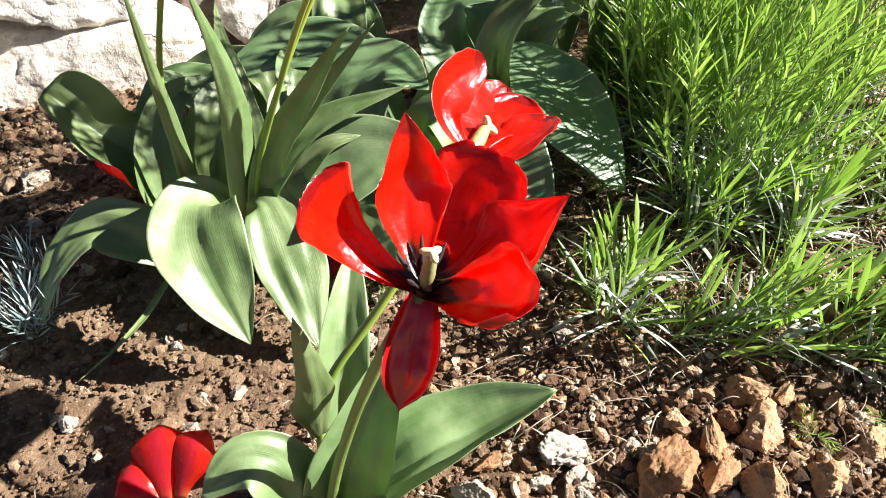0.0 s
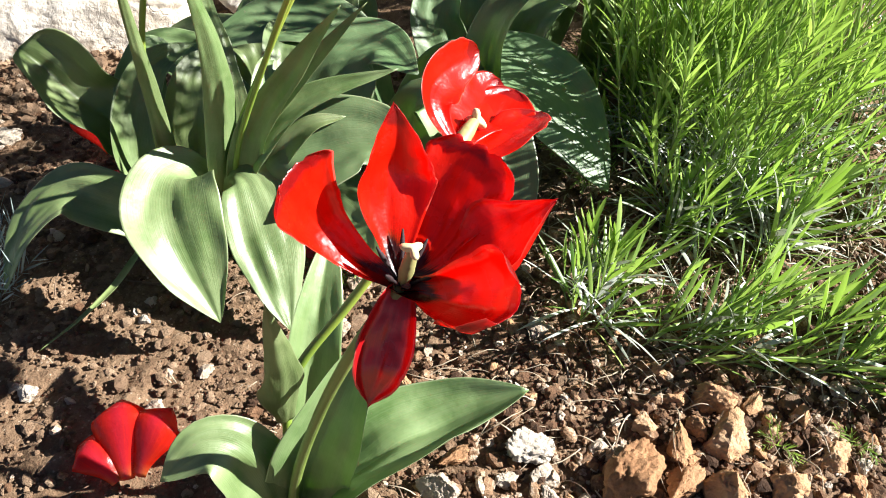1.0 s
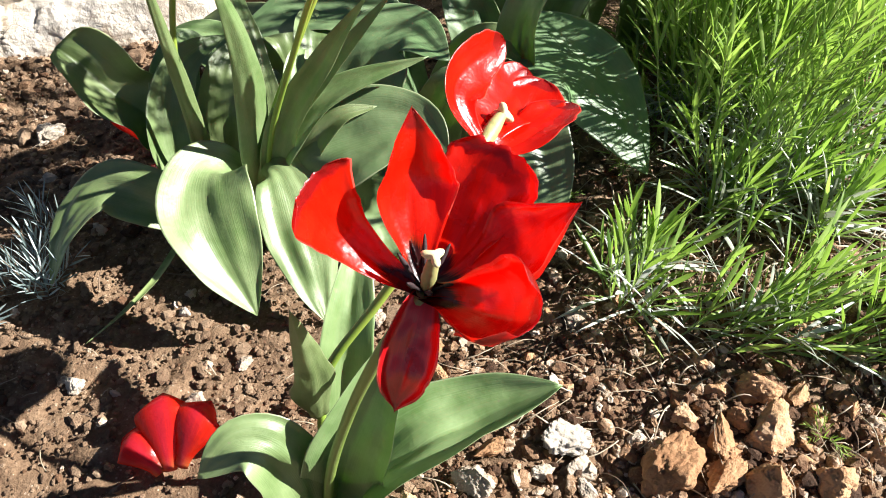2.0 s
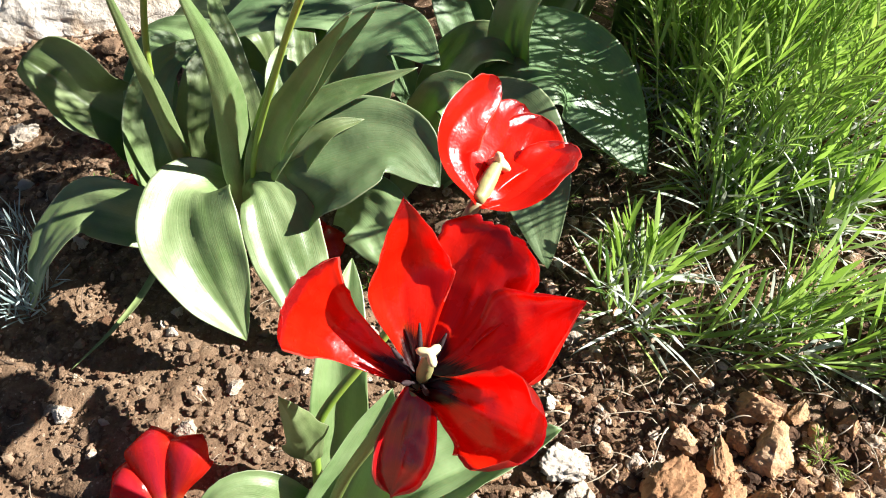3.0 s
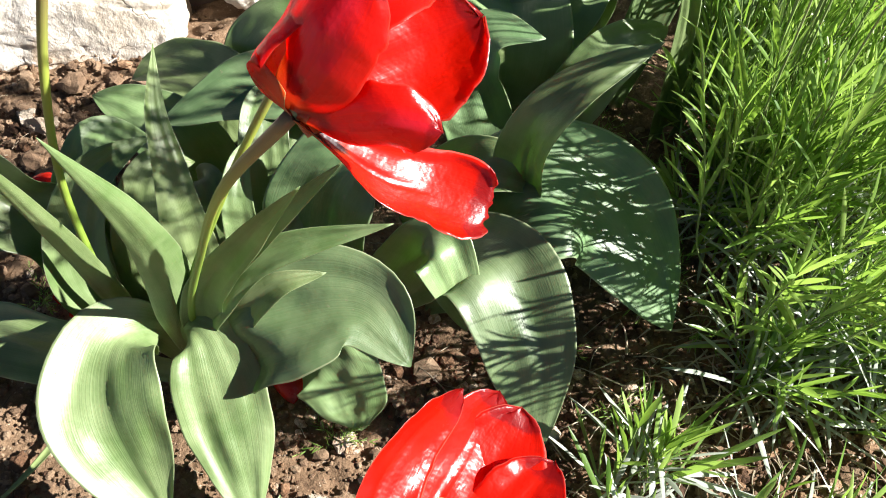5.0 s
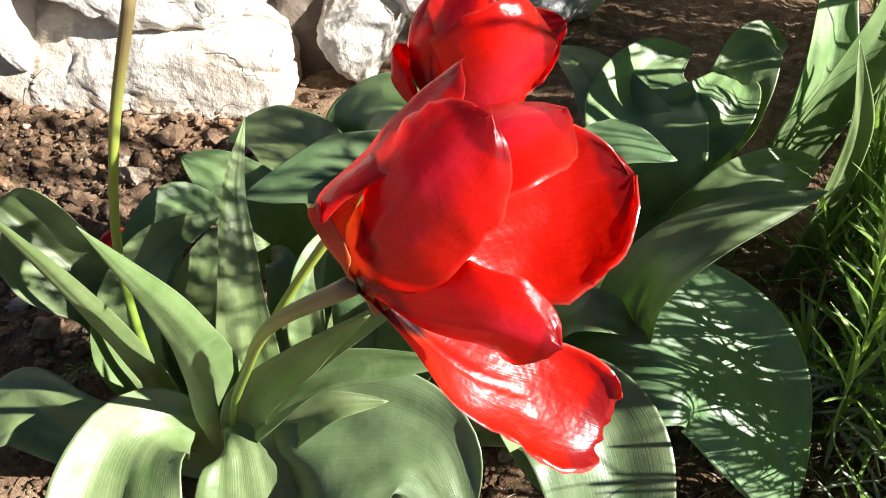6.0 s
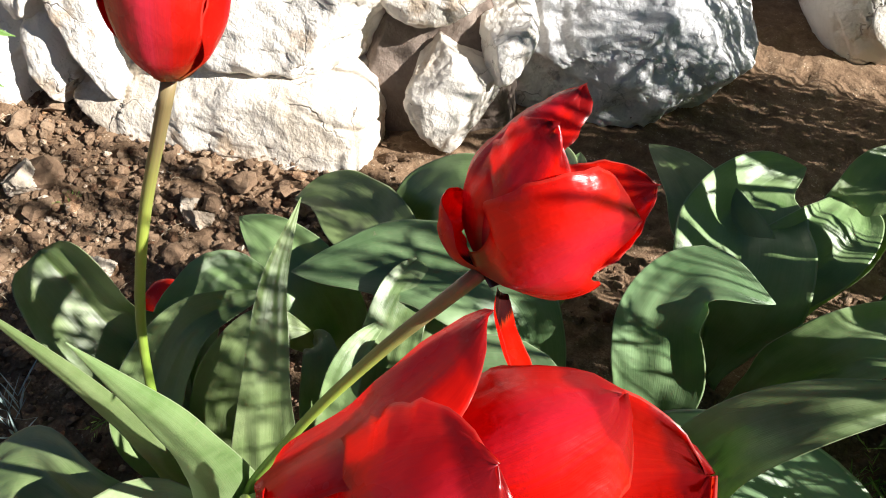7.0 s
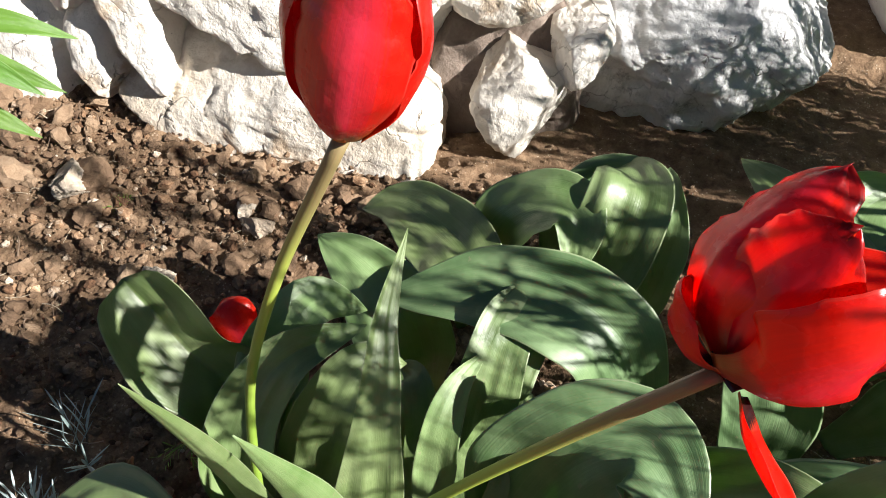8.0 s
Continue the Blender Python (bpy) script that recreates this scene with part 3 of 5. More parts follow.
wall_block(RUN_RIGHT, -0.06, 0.12, -0.03, 0.14, 37, MAT_BROWN, 0.12, 0.06, 0.3)
wall_block(RUN_RIGHT, 0.092, 0.405, -0.05, 0.178, 39, MAT_GREY_DAPPLED, 0.24, 0.012, 0.45, tilt=4, square=2.7, cuts=9, layers=0.8, pits=0.03, rough=2.4, bite=0.2, label="grey pitted boulder streaked white, dappled shade in its colour")
wall_block(RUN_RIGHT, 0.125, 0.30, 0.165, 0.30, 41, MAT_LIME, 0.20, 0.06, 0.3, square=3.5, cuts=7)
wall_block(RUN_RIGHT, 0.30, 0.44, 0.14, 0.27, 43, MAT_LIME, 0.20, 0.14, 0.3, square=3.0, cuts=7)
wall_block(RUN_RIGHT, 0.50, 0.70, -0.03, 0.20, 45, MAT_LIME, 0.20, 0.12, 0.3, square=3.0, cuts=7)
wall_block(RUN_RIGHT, 0.44, 0.66, 0.18, 0.34, 47, MAT_LIME, 0.20, 0.2, 0.3, square=3.0, cuts=7)


# ---- tulips ----
def tulip(at, label, group="tulips in the bed"):
    return thing("tulip", at, label, "tulip", group)


def petal(plant, base, tip, width, axis_at, bulge=0.010, cup=0.42, material=(MAT_PETAL, MAT_PETAL_BACK), profile=petal_profile, seed=0, wave=0.10, rim=0.12, label="", inward=None, buckle=0.15):
    """A petal from base to tip; its inner face looks to axis_at; it bellies outwards by bulge."""
    base, tip, axis_at = Vector(base), Vector(tip), Vector(axis_at)
    way = tip - base
    mid = base + way * 0.5
    inner = Vector(inward) if inward else axis_at - mid
    inner -= way * (inner.dot(way) / way.length_squared)
    inner.normalize()
    pts = [base, base + way * 0.22 - inner * bulge * 0.75, base + way * 0.55 - inner * bulge, base + way * 0.82 - inner * bulge * 0.45, tip]
    part("petal", sheet(pts, width, inner, cup, wave, 1.6, profile, 0.0005, 0.0, 32, 18, seed, rim, 0.10, 0.0, 0.0, buckle), material, plant, label)


def arched_petal(plant, pts, width, face, cup=0.5, profile=None, seed=0, wave=0.08, rim=0.0, ragged=0.10, material=(MAT_PETAL, MAT_PETAL_BACK), label=""):
    """A petal along a curve of its own; face is the way, or the ways from base to tip, in which its inner side looks."""
    part("petal", sheet(pts, width, face, cup, wave, 1.4, profile or broad_profile, 0.0005, 0.0, 34, 18, seed, rim, ragged, 0.0, 0.0, 0.06), material, plant, label)


def pistil(plant, base, tip, r=0.0033):
    base, tip = Vector(base), Vector(tip)
    body = part("pistil", tube([base, base.lerp(tip, 0.35), base.lerp(tip, 0.75), tip], [r * 0.8, r * 1.1, r, r * 0.72], 10, 12), MAT_PISTIL, plant, "pale green pistil")
    t = (tip - base).normalized()
    n = t.cross(Vector((0.2, 1, 0.1))).normalized()
    o = t.cross(n)
    bm = bmesh.new()
    bmesh.ops.create_icosphere(bm, subdivisions=3, radius=1)
    for v in bm.verts:
        k = 1.25 + 0.75 * math.cos(3 * math.atan2(v.co.y, v.co.x)) * (1 - v.co.z ** 2)
        v.co = tip + (n * v.co.x * k + o * v.co.y * k + t * (v.co.z * 0.8 + 0.3)) * r * 0.95
    for f in bm.faces:
        f.smooth = True
    part("stigma", bm, MAT_STIGMA, plant, "cream three-lobed stigma")


def stamens(plant, base, axis, length=0.022, spread=0.55, seed=0, count=6):
    rng = random.Random(seed)
    base, axis = Vector(base), Vector(axis).normalized()
    n = axis.cross(Vector((0.2, 1, 0.1))).normalized()
    for k in range(count):
        d = (axis + (Matrix.Rotation(1.047 * k + rng.uniform(-0.2, 0.2), 3, axis) @ n) * spread * rng.uniform(0.8, 1.3)).normalized()
        a = base + d * 0.004
        m = base + d * length * 0.5
        e = base + d * length * rng.uniform(0.9, 1.15)
        bits = [tube([a, a.lerp(m, 0.5), m], [0.0009, 0.0007], 6, 4), tube([m, m.lerp(e, 0.3), m.lerp(e, 0.7), e], [0.0007, 0.0013, 0.0012, 0.0004], 8, 8)]
        part("stamen", joined(bits), MAT_ANTHER, plant)


def leaf(plant, pts, width, face, cup=0.4, wave=0.06, seed=0, material=MAT_LEAF, profile=leaf_profile, twist=0.0, fold=0.0, waves=1.5, label="", ribs=0.00008, buckle=0.22):
    part("leaf", sheet(pts, width, face, cup, wave, waves, profile, 0.0008, twist, 40, 40 if width > 0.045 else 18, seed, 0.0, 0.0, fold, ribs if width > 0.045 else 0.0, buckle), material, plant, label)


def stem(plant, pts, r=0.0032, brown=False, seed=0):
    part("stem", tube(pts, [r * 1.15, r, r * 0.95, r * 1.08], 12, 32, seed), MAT_STEM_TAN if brown else MAT_STEM, plant)


# wide-open tulip at the front
t1 = tulip((-0.03, 0.318, 0), "wide-open red tulip with dark throat and broad grey-green leaves")
F1 = Vector((0.047, 0.327, 0.268))
stem(t1, [(-0.03, 0.318, -0.005), (-0.021, 0.318, 0.08), (0.0, 0.32, 0.16), (0.024, 0.317, 0.229), F1], 0.0034)
AX1 = F1 + Vector((0.012, 0.006, 0.06))
petal(t1, F1, (0.001, 0.332, 0.3295), 0.042, AX1, 0.017, 0.35, profile=fan_profile, seed=1, inward=(0.52, -0.40, 0.5), rim=0.12)
petal(t1, F1, (0.041, 0.370, 0.339), 0.044, AX1, 0.010, 0.6, profile=spear_profile, seed=2, rim=0.12)
petal(t1, F1, (0.082, 0.379, 0.311), 0.050, AX1, 0.012, 0.35, profile=square_profile, seed=3, rim=0.1)
petal(t1, F1, (0.113, 0.339, 0.315), 0.052, AX1, 0.012, 0.45, profile=spear_profile, seed=4, rim=0.15)
petal(t1, F1, (0.095, 0.284, 0.307), 0.044, AX1, 0.006, 0.75, profile=square_profile, seed=5, inward=(-0.15, -0.30, 0.85), rim=0.35)
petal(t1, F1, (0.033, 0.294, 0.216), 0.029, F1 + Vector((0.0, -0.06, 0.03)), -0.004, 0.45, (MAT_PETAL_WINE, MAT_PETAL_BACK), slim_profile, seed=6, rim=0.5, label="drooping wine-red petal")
pistil(t1, F1 + Vector((0.001, 0.0, 0.003)), F1 + Vector((0.005, 0.0, 0.024)))
stamens(t1, F1, (0.15, 0.05, 1), 0.024, 0.75, 3)
leaf(t1, [(-0.028, 0.325, 0.0), (-0.012, 0.333, 0.08), (0.006, 0.347, 0.13), (0.024, 0.372, 0.172)], 0.054, (0.05, -0.75, 0.55), 0.3, seed=1, fold=0.45)
leaf(t1, [(-0.02, 0.315, 0.0), (0.0, 0.324, 0.055), (0.035, 0.342, 0.084), (0.08, 0.364, 0.092), (0.128, 0.377, 0.113)], 0.070, (-0.62, -0.1, 0.75), 0.25, 0.05, seed=2, fold=0.45)
leaf(t1, [(-0.032, 0.312, 0.01), (-0.045, 0.318, 0.10), (-0.068, 0.318, 0.126), (-0.095, 0.302, 0.11)], 0.052, (0.35, -0.4, 0.9), 0.3, seed=3)

# half-dropped tulip behind it
t2 = tulip((-0.04, 0.352, 0), "red tulip that has lost petals, its pale pistil bare")
F2 = Vector((0.0702, 0.4348, 0.2654))
stem(t2, [(-0.04, 0.352, -0.005), (-0.036, 0.362, 0.06), (-0.027, 0.374, 0.12), (0.011, 0.398, 0.172), (0.049, 0.421, 0.226), F2], 0.0032, True)
PLAIN = (MAT_PETAL_PLAIN, MAT_PETAL_BACK)
arched_petal(t2, [F2, (0.0555, 0.4481, 0.2870), (0.0622, 0.4756, 0.2905), (0.0819, 0.5026, 0.2890)], 0.034, [(0.65, -0.2, 0.6), (0.70, -0.3, 0.5), (0.75, -0.4, 0.25)], 0.55, seed=11, material=PLAIN)
arched_petal(t2, [F2, (0.0765, 0.4650, 0.2642), (0.0874, 0.4917, 0.2604), (0.0966, 0.5139, 0.2627)], 0.041, [(0.3, -0.5, 0.8), (0.3, -0.5, 0.8), (0.3, -0.8, 0.5)], 0.3, seed=12, material=PLAIN)
arched_petal(t2, [F2, (0.0820, 0.4505, 0.2600), (0.0966, 0.4793, 0.2541), (0.1072, 0.5097, 0.2577)], 0.045, [(0.0, -0.4, 0.9), (-0.1, -0.4, 0.9), (-0.1, -0.8, 0.6)], 0.35, seed=13, material=PLAIN)
arched_petal(t2, [F2, (0.0880, 0.4425, 0.2600), (0.1080, 0.4650, 0.2580), (0.1230, 0.4890, 0.2564)], 0.037, [(-0.1, -0.2, 0.9), (-0.3, -0.1, 0.9), (-0.5, -0.5, 0.7)], 0.4, seed=14, material=PLAIN)
pistil(t2, F2, (0.081, 0.460, 0.268), 0.0044)
leaf(t2, [(-0.0335, 0.362, 0.083), (-0.029, 0.352, 0.118), (-0.021, 0.340, 0.17), (-0.019, 0.327, 0.250)], 0.036, (0.45, -0.85, 0.35), -0.75, 0.06, seed=4, profile=lance_profile)
leaf(t2, [(-0.033, 0.375, 0.0), (-0.025, 0.408, 0.085), (-0.02, 0.44, 0.122), (-0.016, 0.484, 0.147)], 0.042, (0.3, -0.6, 0.7), 0.3, seed=5, fold=0.35)

# clump with three tall flowers
t3 = tulip((-0.125, 0.60, 0), "tall open red tulip leaning on a brown-topped stem")
F3 = Vector((0.0169, 0.5524, 0.3846))
stem(t3, [(-0.125, 0.60, -0.005), (-0.122, 0.607, 0.1), (-0.078, 0.596, 0.215), (-0.033, 0.572, 0.31), F3], 0.0026, True)
FOOT = (MAT_PETAL_PALE, MAT_PETAL_BACK)
arched_petal(t3, [F3, (0.0011, 0.5659, 0.3898), (0.0119, 0.5797, 0.4045), (0.0285, 0.5990, 0.4195)], 0.046, [(0.5, 0.5, 0.4), (0.8, 0.0, -0.2), (0.6, -0.1, -0.6)], 0.45, wide_profile, seed=21, material=FOOT)
arched_petal(t3, [(0.0120, 0.5568, 0.3893), (0.0217, 0.5543, 0.4014), (0.0326, 0.5600, 0.4180), (0.0438, 0.5690, 0.4315)], 0.037, [(0.7, 0.4, 0.0), (0.4, 0.75, -0.4), (0.3, 0.75, -0.5)], 0.5, wide_profile, seed=22, material=FOOT)
arched_petal(t3, [F3, (0.0275, 0.5700, 0.4035), (0.0420, 0.5850, 0.4135), (0.0540, 0.6010, 0.4095)], 0.041, [(0.4, 0.2, -0.8), (0.3, -0.1, -0.9), (-0.3, -0.5, -0.8)], 0.35, seed=23, material=FOOT)
arched_petal(t3, [F3, (0.0318, 0.5770, 0.3795), (0.0528, 0.5940, 0.3795), (0.0746, 0.6065, 0.3870)], 0.054, [(0.2, -0.7, 0.5), (0.0, -0.8, 0.5), (-0.3, -0.7, 0.5)], 0.35, broad_profile, seed=24, wave=0.12, material=FOOT)
arched_petal(t3, [F3, (0.0340, 0.5475, 0.3855), (0.0520, 0.5460, 0.3915), (0.0680, 0.5465, 0.3900)], 0.030, [(0.1, 0.7, 0.1), (0.1, 0.8, -0.1), (-0.2, 0.7, -0.5)], 0.62, broad_profile, seed=25, material=FOOT)
arched_petal(t3, [F3, (0.0435, 0.5530, 0.3570), (0.0630, 0.5570, 0.3450), (0.0840, 0.5580, 0.3365)], 0.034, [(0.3, 0.2, 0.9), (0.1, -0.2, 0.9), (-0.1, -0.4, 0.8)], 0.35, square_profile, seed=26, wave=0.12, rim=0.15)
pistil(t3, F3, F3 + Vector((0.017, 0.015, 0.004)), 0.0034)
stamens(t3, F3, (0.80, 0.50, 0.10), 0.028, 0.30, 9)
leaf(t3, [(-0.140, 0.607, 0.02), (-0.150, 0.602, 0.082), (-0.163, 0.573, 0.112), (-0.152, 0.527, 0.092), (-0.116, 0.480, 0.036)], 0.080, [(0.1, -0.6, 0.8), (0.15, -0.4, 0.9), (0.3, -0.45, 0.85)], 0.30, 0.05, seed=6, fold=0.22, profile=drooping_profile)
leaf(t3, [(-0.132, 0.606, 0.02), (-0.130, 0.602, 0.085), (-0.108, 0.590, 0.098), (-0.087, 0.548, 0.068), (-0.061, 0.490, 0.016)], 0.066, [(0.1, -0.6, 0.8), (0.2, -0.4, 0.9), (0.35, -0.45, 0.85)], 0.14, 0.05, seed=7, fold=-0.05, profile=drooping_profile)
leaf(t3, [(-0.12, 0.605, 0.02), (-0.088, 0.603, 0.094), (-0.04, 0.612, 0.125), (0.005, 0.615, 0.131), (0.04, 0.585, 0.112)], 0.098, (0.0, -0.4, 0.9), 0.25, 0.05, seed=8, material=MAT_LEAF_BLUE)
leaf(t3, [(-0.11, 0.602, 0.04), (-0.085, 0.607, 0.105), (-0.055, 0.62, 0.138), (-0.024, 0.632, 0.142)], 0.028, (0.0, -0.5, 0.85), 0.5, seed=9)
leaf(t3, [(-0.135, 0.605, 0.03), (-0.11, 0.612, 0.105), (-0.06, 0.634, 0.155), (0.021, 0.652, 0.180)], 0.036, (-0.1, -0.6, 0.7), 0.55, seed=10, profile=blade_profile)

t4 = tulip((-0.135, 0.61, 0), "tall red tulip half open with torn petal tips")
F4 = Vector((-0.0041, 0.6664, 0.3390))
stem(t4, [(-0.135, 0.61, -0.005), (-0.128, 0.618, 0.1), (-0.085, 0.634, 0.20), (-0.043, 0.650, 0.278), F4], 0.0026, True)
arched_petal(t4, [F4, (-0.0163, 0.6763, 0.3521), (-0.0139, 0.6903, 0.3699), (0.0041, 0.7163, 0.3819)], 0.042, [(0.6, 0.3, -0.1), (0.7, 0.3, -0.5), (0.5, 0.2, -0.8)], 0.5, seed=31, ragged=0.2)
arched_petal(t4, [F4, (-0.0043, 0.6721, 0.3592), (0.0020, 0.6773, 0.3782), (0.0086, 0.6834, 0.3914)], 0.038, [(0.5, 0.6, 0.1), (0.4, 0.85, -0.2), (0.3, 0.85, -0.4)], 0.62, seed=32, ragged=0.2)
arched_petal(t4, [F4, (0.0116, 0.6614, 0.3484), (0.0254, 0.6681, 0.3620), (0.0380, 0.6860, 0.3655)], 0.057, [(0.1, 0.8, 0.3), (-0.3, 0.85, 0.1), (-0.6, 0.7, -0.1)], 0.5, seed=33)
arched_petal(t4, [F4, (0.0092, 0.6830, 0.3442), (0.0236, 0.6984, 0.3509), (0.0368, 0.7093, 0.3599)], 0.040, [(0.0, -0.6, 0.7), (-0.2, -0.6, 0.7), (-0.6, -0.4, 0.5)], 0.45, seed=34)
arched_petal(t4, [F4, (-0.0150, 0.6659, 0.3427), (-0.0226, 0.6728, 0.3477), (-0.0211, 0.6859, 0.3506)], 0.020, [(0.5, 0.6, 0.6), (0.7, 0.5, 0.4), (0.6, 0.2, 0.6)], 0.9, seed=35, label="small petal curled in on itself")
arched_petal(t4, [(0.0035, 0.6650, 0.3345), (0.0095, 0.6530, 0.3335), (0.0200, 0.6415, 0.3325), (0.0330, 0.6330, 0.3335)], 0.015, [(0.5, 0.3, 0.5), (0.4, 0.5, 0.6), (0.1, 0.6, 0.6)], 0.7, seed=36, profile=slim_profile, label="narrow petal hanging loose")
pistil(t4, F4, F4 + Vector((0.008, 0.02, 0.006)))
leaf(t4, [(-0.13, 0.612, 0.03), (-0.105, 0.618, 0.12), (-0.06, 0.633, 0.18), (-0.004, 0.651, 0.24)], 0.028, (-0.2, -0.6, 0.6), 0.5, seed=12, profile=blade_profile)
leaf(t4, [(-0.13, 0.607, 0.03), (-0.105, 0.61, 0.13), (-0.06, 0.617, 0.2), (-0.02, 0.62, 0.253)], 0.034, (0.2, -0.7, 0.5), 0.5, seed=13, profile=blade_profile)
leaf(t4, [(-0.14, 0.635, 0.0), (-0.135, 0.652, 0.11), (-0.143, 0.682, 0.168), (-0.157, 0.715, 0.193), (-0.171, 0.764, 0.208)], 0.046, (0.6, -0.5, 0.6), 0.4, 0.16, seed=14, profile=lance_profile)
leaf(t4, [(-0.14, 0.61, 0.0), (-0.125, 0.612, 0.13), (-0.120, 0.605, 0.22), (-0.129, 0.591, 0.308)], 0.044, (0.7, -0.55, 0.2), -0.5, 0.15, seed=15, profile=lance_profile)

t5 = tulip((-0.195, 0.615, 0), "closed red tulip upright on a tall slender stem")
F5 = Vector((-0.138, 0.676, 0.362))
stem(t5, [(-0.195, 0.615, -0.005), (-0.197, 0.626, 0.09), (-0.195, 0.645, 0.187), (-0.172, 0.66, 0.276), F5], 0.0027, True)
UP5 = Vector((0.20, 0.12, 1)).normalized()
for k in range(6):
    q = Matrix.Rotation(1.047 * k - 0.17, 3, UP5) @ UP5.cross(Vector((0, 1, 0))).normalized()
    petal(t5, F5 + q * 0.0055 + UP5 * 0.004, F5 + UP5 * (0.076 if k % 2 else 0.070) + q * (0.009 if k % 2 else 0.012), 0.032 if k % 2 else 0.041, F5 + UP5 * 0.03, 0.008 if k % 2 else (0.0150, 0.0105, 0.0125)[k // 2], 0.8, (MAT_PETAL_CLOSED, MAT_PETAL_CLOSED), wide_profile, seed=41 + k, wave=0.09, rim=0.0, buckle=0.06)
leaf(t5, [(-0.185, 0.612, 0.0), (-0.182, 0.615, 0.1), (-0.178, 0.605, 0.2), (-0.171, 0.586, 0.312)], 0.019, (0.7, -0.55, 0.2), -0.5, seed=16, profile=blade_profile)
leaf(t5, [(-0.195, 0.625, 0.0), (-0.222, 0.633, 0.076), (-0.224, 0.661, 0.118), (-0.208, 0.689, 0.148), (-0.180, 0.727, 0.150)], 0.046, [(0.5, -0.6, 0.6), (0.5, -0.6, 0.6), (0.2, -0.3, 0.9)], 0.35, 0.12, seed=17, fold=0.2)
leaf(t5, [(-0.190, 0.635, 0.0), (-0.226, 0.680, 0.100), (-0.226, 0.712, 0.137), (-0.223, 0.736, 0.135), (-0.205, 0.760, 0.105)], 0.052, (0.2, -0.5, 0.8), 0.3, 0.1, seed=18)
leaf(t5, [(-0.195, 0.640, 0.0), (-0.180, 0.675, 0.110), (-0.172, 0.705, 0.140), (-0.155, 0.730, 0.120)], 0.050, (0.3, -0.5, 0.8), 0.3, 0.12, seed=90)
leaf(t5, [(-0.200, 0.640, 0.01), (-0.248, 0.672, 0.076), (-0.280, 0.671, 0.118), (-0.300, 0.671, 0.150), (-0.320, 0.674, 0.168)], 0.064, [(0.2, -0.55, 0.75), (0.22, -0.45, 0.8), (0.25, -0.38, 0.8)], 0.5, 0.10, seed=19, fold=0.55, profile=blunt_profile)
leaf(t5, [(-0.16, 0.60, 0.01), (-0.22, 0.58, 0.07), (-0.27, 0.577, 0.083), (-0.30, 0.545, 0.06), (-0.31, 0.505, 0.03)], 0.056, (-0.5, -0.45, 0.75), 0.25, 0.04, seed=20)


# ---- foliage without flowers ----
def foliage(at, label):
    return thing("tulip_foliage", at, label, "tulip leaves", "flowerless tulip clumps")


g1 = foliage((-0.05, 0.69, 0), "flowerless clump of broad grey-green tulip leaves")
leaf(g1, [(-0.07, 0.68, 0.0), (-0.047, 0.71, 0.12), (-0.008, 0.733, 0.152), (0.036, 0.697, 0.147)], 0.086, (0.1, -0.4, 0.9), 0.2, 0.06, seed=51, material=MAT_LEAF_BLUE)
leaf(g1, [(-0.1, 0.70, 0.0), (-0.105, 0.74, 0.10), (-0.11, 0.79, 0.13), (-0.098, 0.835, 0.105)], 0.046, (0.3, -0.3, 0.9), 0.3, 0.08, seed=52)
leaf(g1, [(-0.06, 0.62, 0.04), (-0.03, 0.603, 0.062), (-0.01, 0.585, 0.045), (0.0, 0.57, 0.012)], 0.07, (0, -0.5, 0.8), 0.2, seed=53)
leaf(g1, [(-0.01, 0.68, 0.0), (0.04, 0.662, 0.135), (0.058, 0.648, 0.135), (0.073, 0.632, 0.08)], 0.056, (0.2, -0.4, 0.9), 0.3, seed=54)
leaf(g1, [(0.03, 0.70, 0.0), (0.08, 0.668, 0.12), (0.115, 0.622, 0.10), (0.135, 0.565, 0.03)], 0.084, (0.1, -0.3, 0.9), 0.25, 0.05, seed=55, material=MAT_LEAF_BLUE)

leaf(g1, [(-0.098, 0.685, 0.0), (-0.100, 0.730, 0.080), (-0.102, 0.785, 0.122), (-0.096, 0.828, 0.120)], 0.044, [(0.6, -0.6, 0.5), (0.4, -0.6, 0.7), (0.2, -0.4, 0.9)], 0.25, 0.08, seed=73, profile=blunt_profile)
leaf(g1, [(-0.10, 0.665, 0.0), (-0.115, 0.695, 0.09), (-0.12, 0.73, 0.12), (-0.115, 0.765, 0.12)], 0.030, (0.4, -0.6, 0.6), 0.5, seed=74)
leaf(g1, [(-0.075, 0.67, 0.0), (-0.065, 0.70, 0.08), (-0.07, 0.73, 0.11), (-0.08, 0.76, 0.10)], 0.036, (0.3, -0.6, 0.6), 0.4, seed=75)
leaf(g1, [(-0.12, 0.67, 0.0), (-0.13, 0.70, 0.07), (-0.15, 0.73, 0.10), (-0.17, 0.745, 0.08)], 0.036, (0.3, -0.5, 0.8), 0.4, seed=76)

g2 = foliage((-0.02, 0.80, 0), "dense clump of broad shaded tulip leaves")
leaf(g2, [(0.0, 0.80, 0.02), (-0.05, 0.808, 0.12), (-0.12, 0.802, 0.133), (-0.2, 0.768, 0.115)], 0.072, (0.0, -0.35, 0.9), 0.25, 0.05, seed=56, material=MAT_LEAF_BLUE)
leaf(g2, [(-0.165, 0.850, 0.0), (-0.177, 0.855, 0.062), (-0.217, 0.877, 0.062), (-0.261, 0.890, 0.056), (-0.292, 0.880, 0.046)], 0.070, (0.1, -0.35, 0.9), 0.2, 0.08, seed=57, fold=0.25)
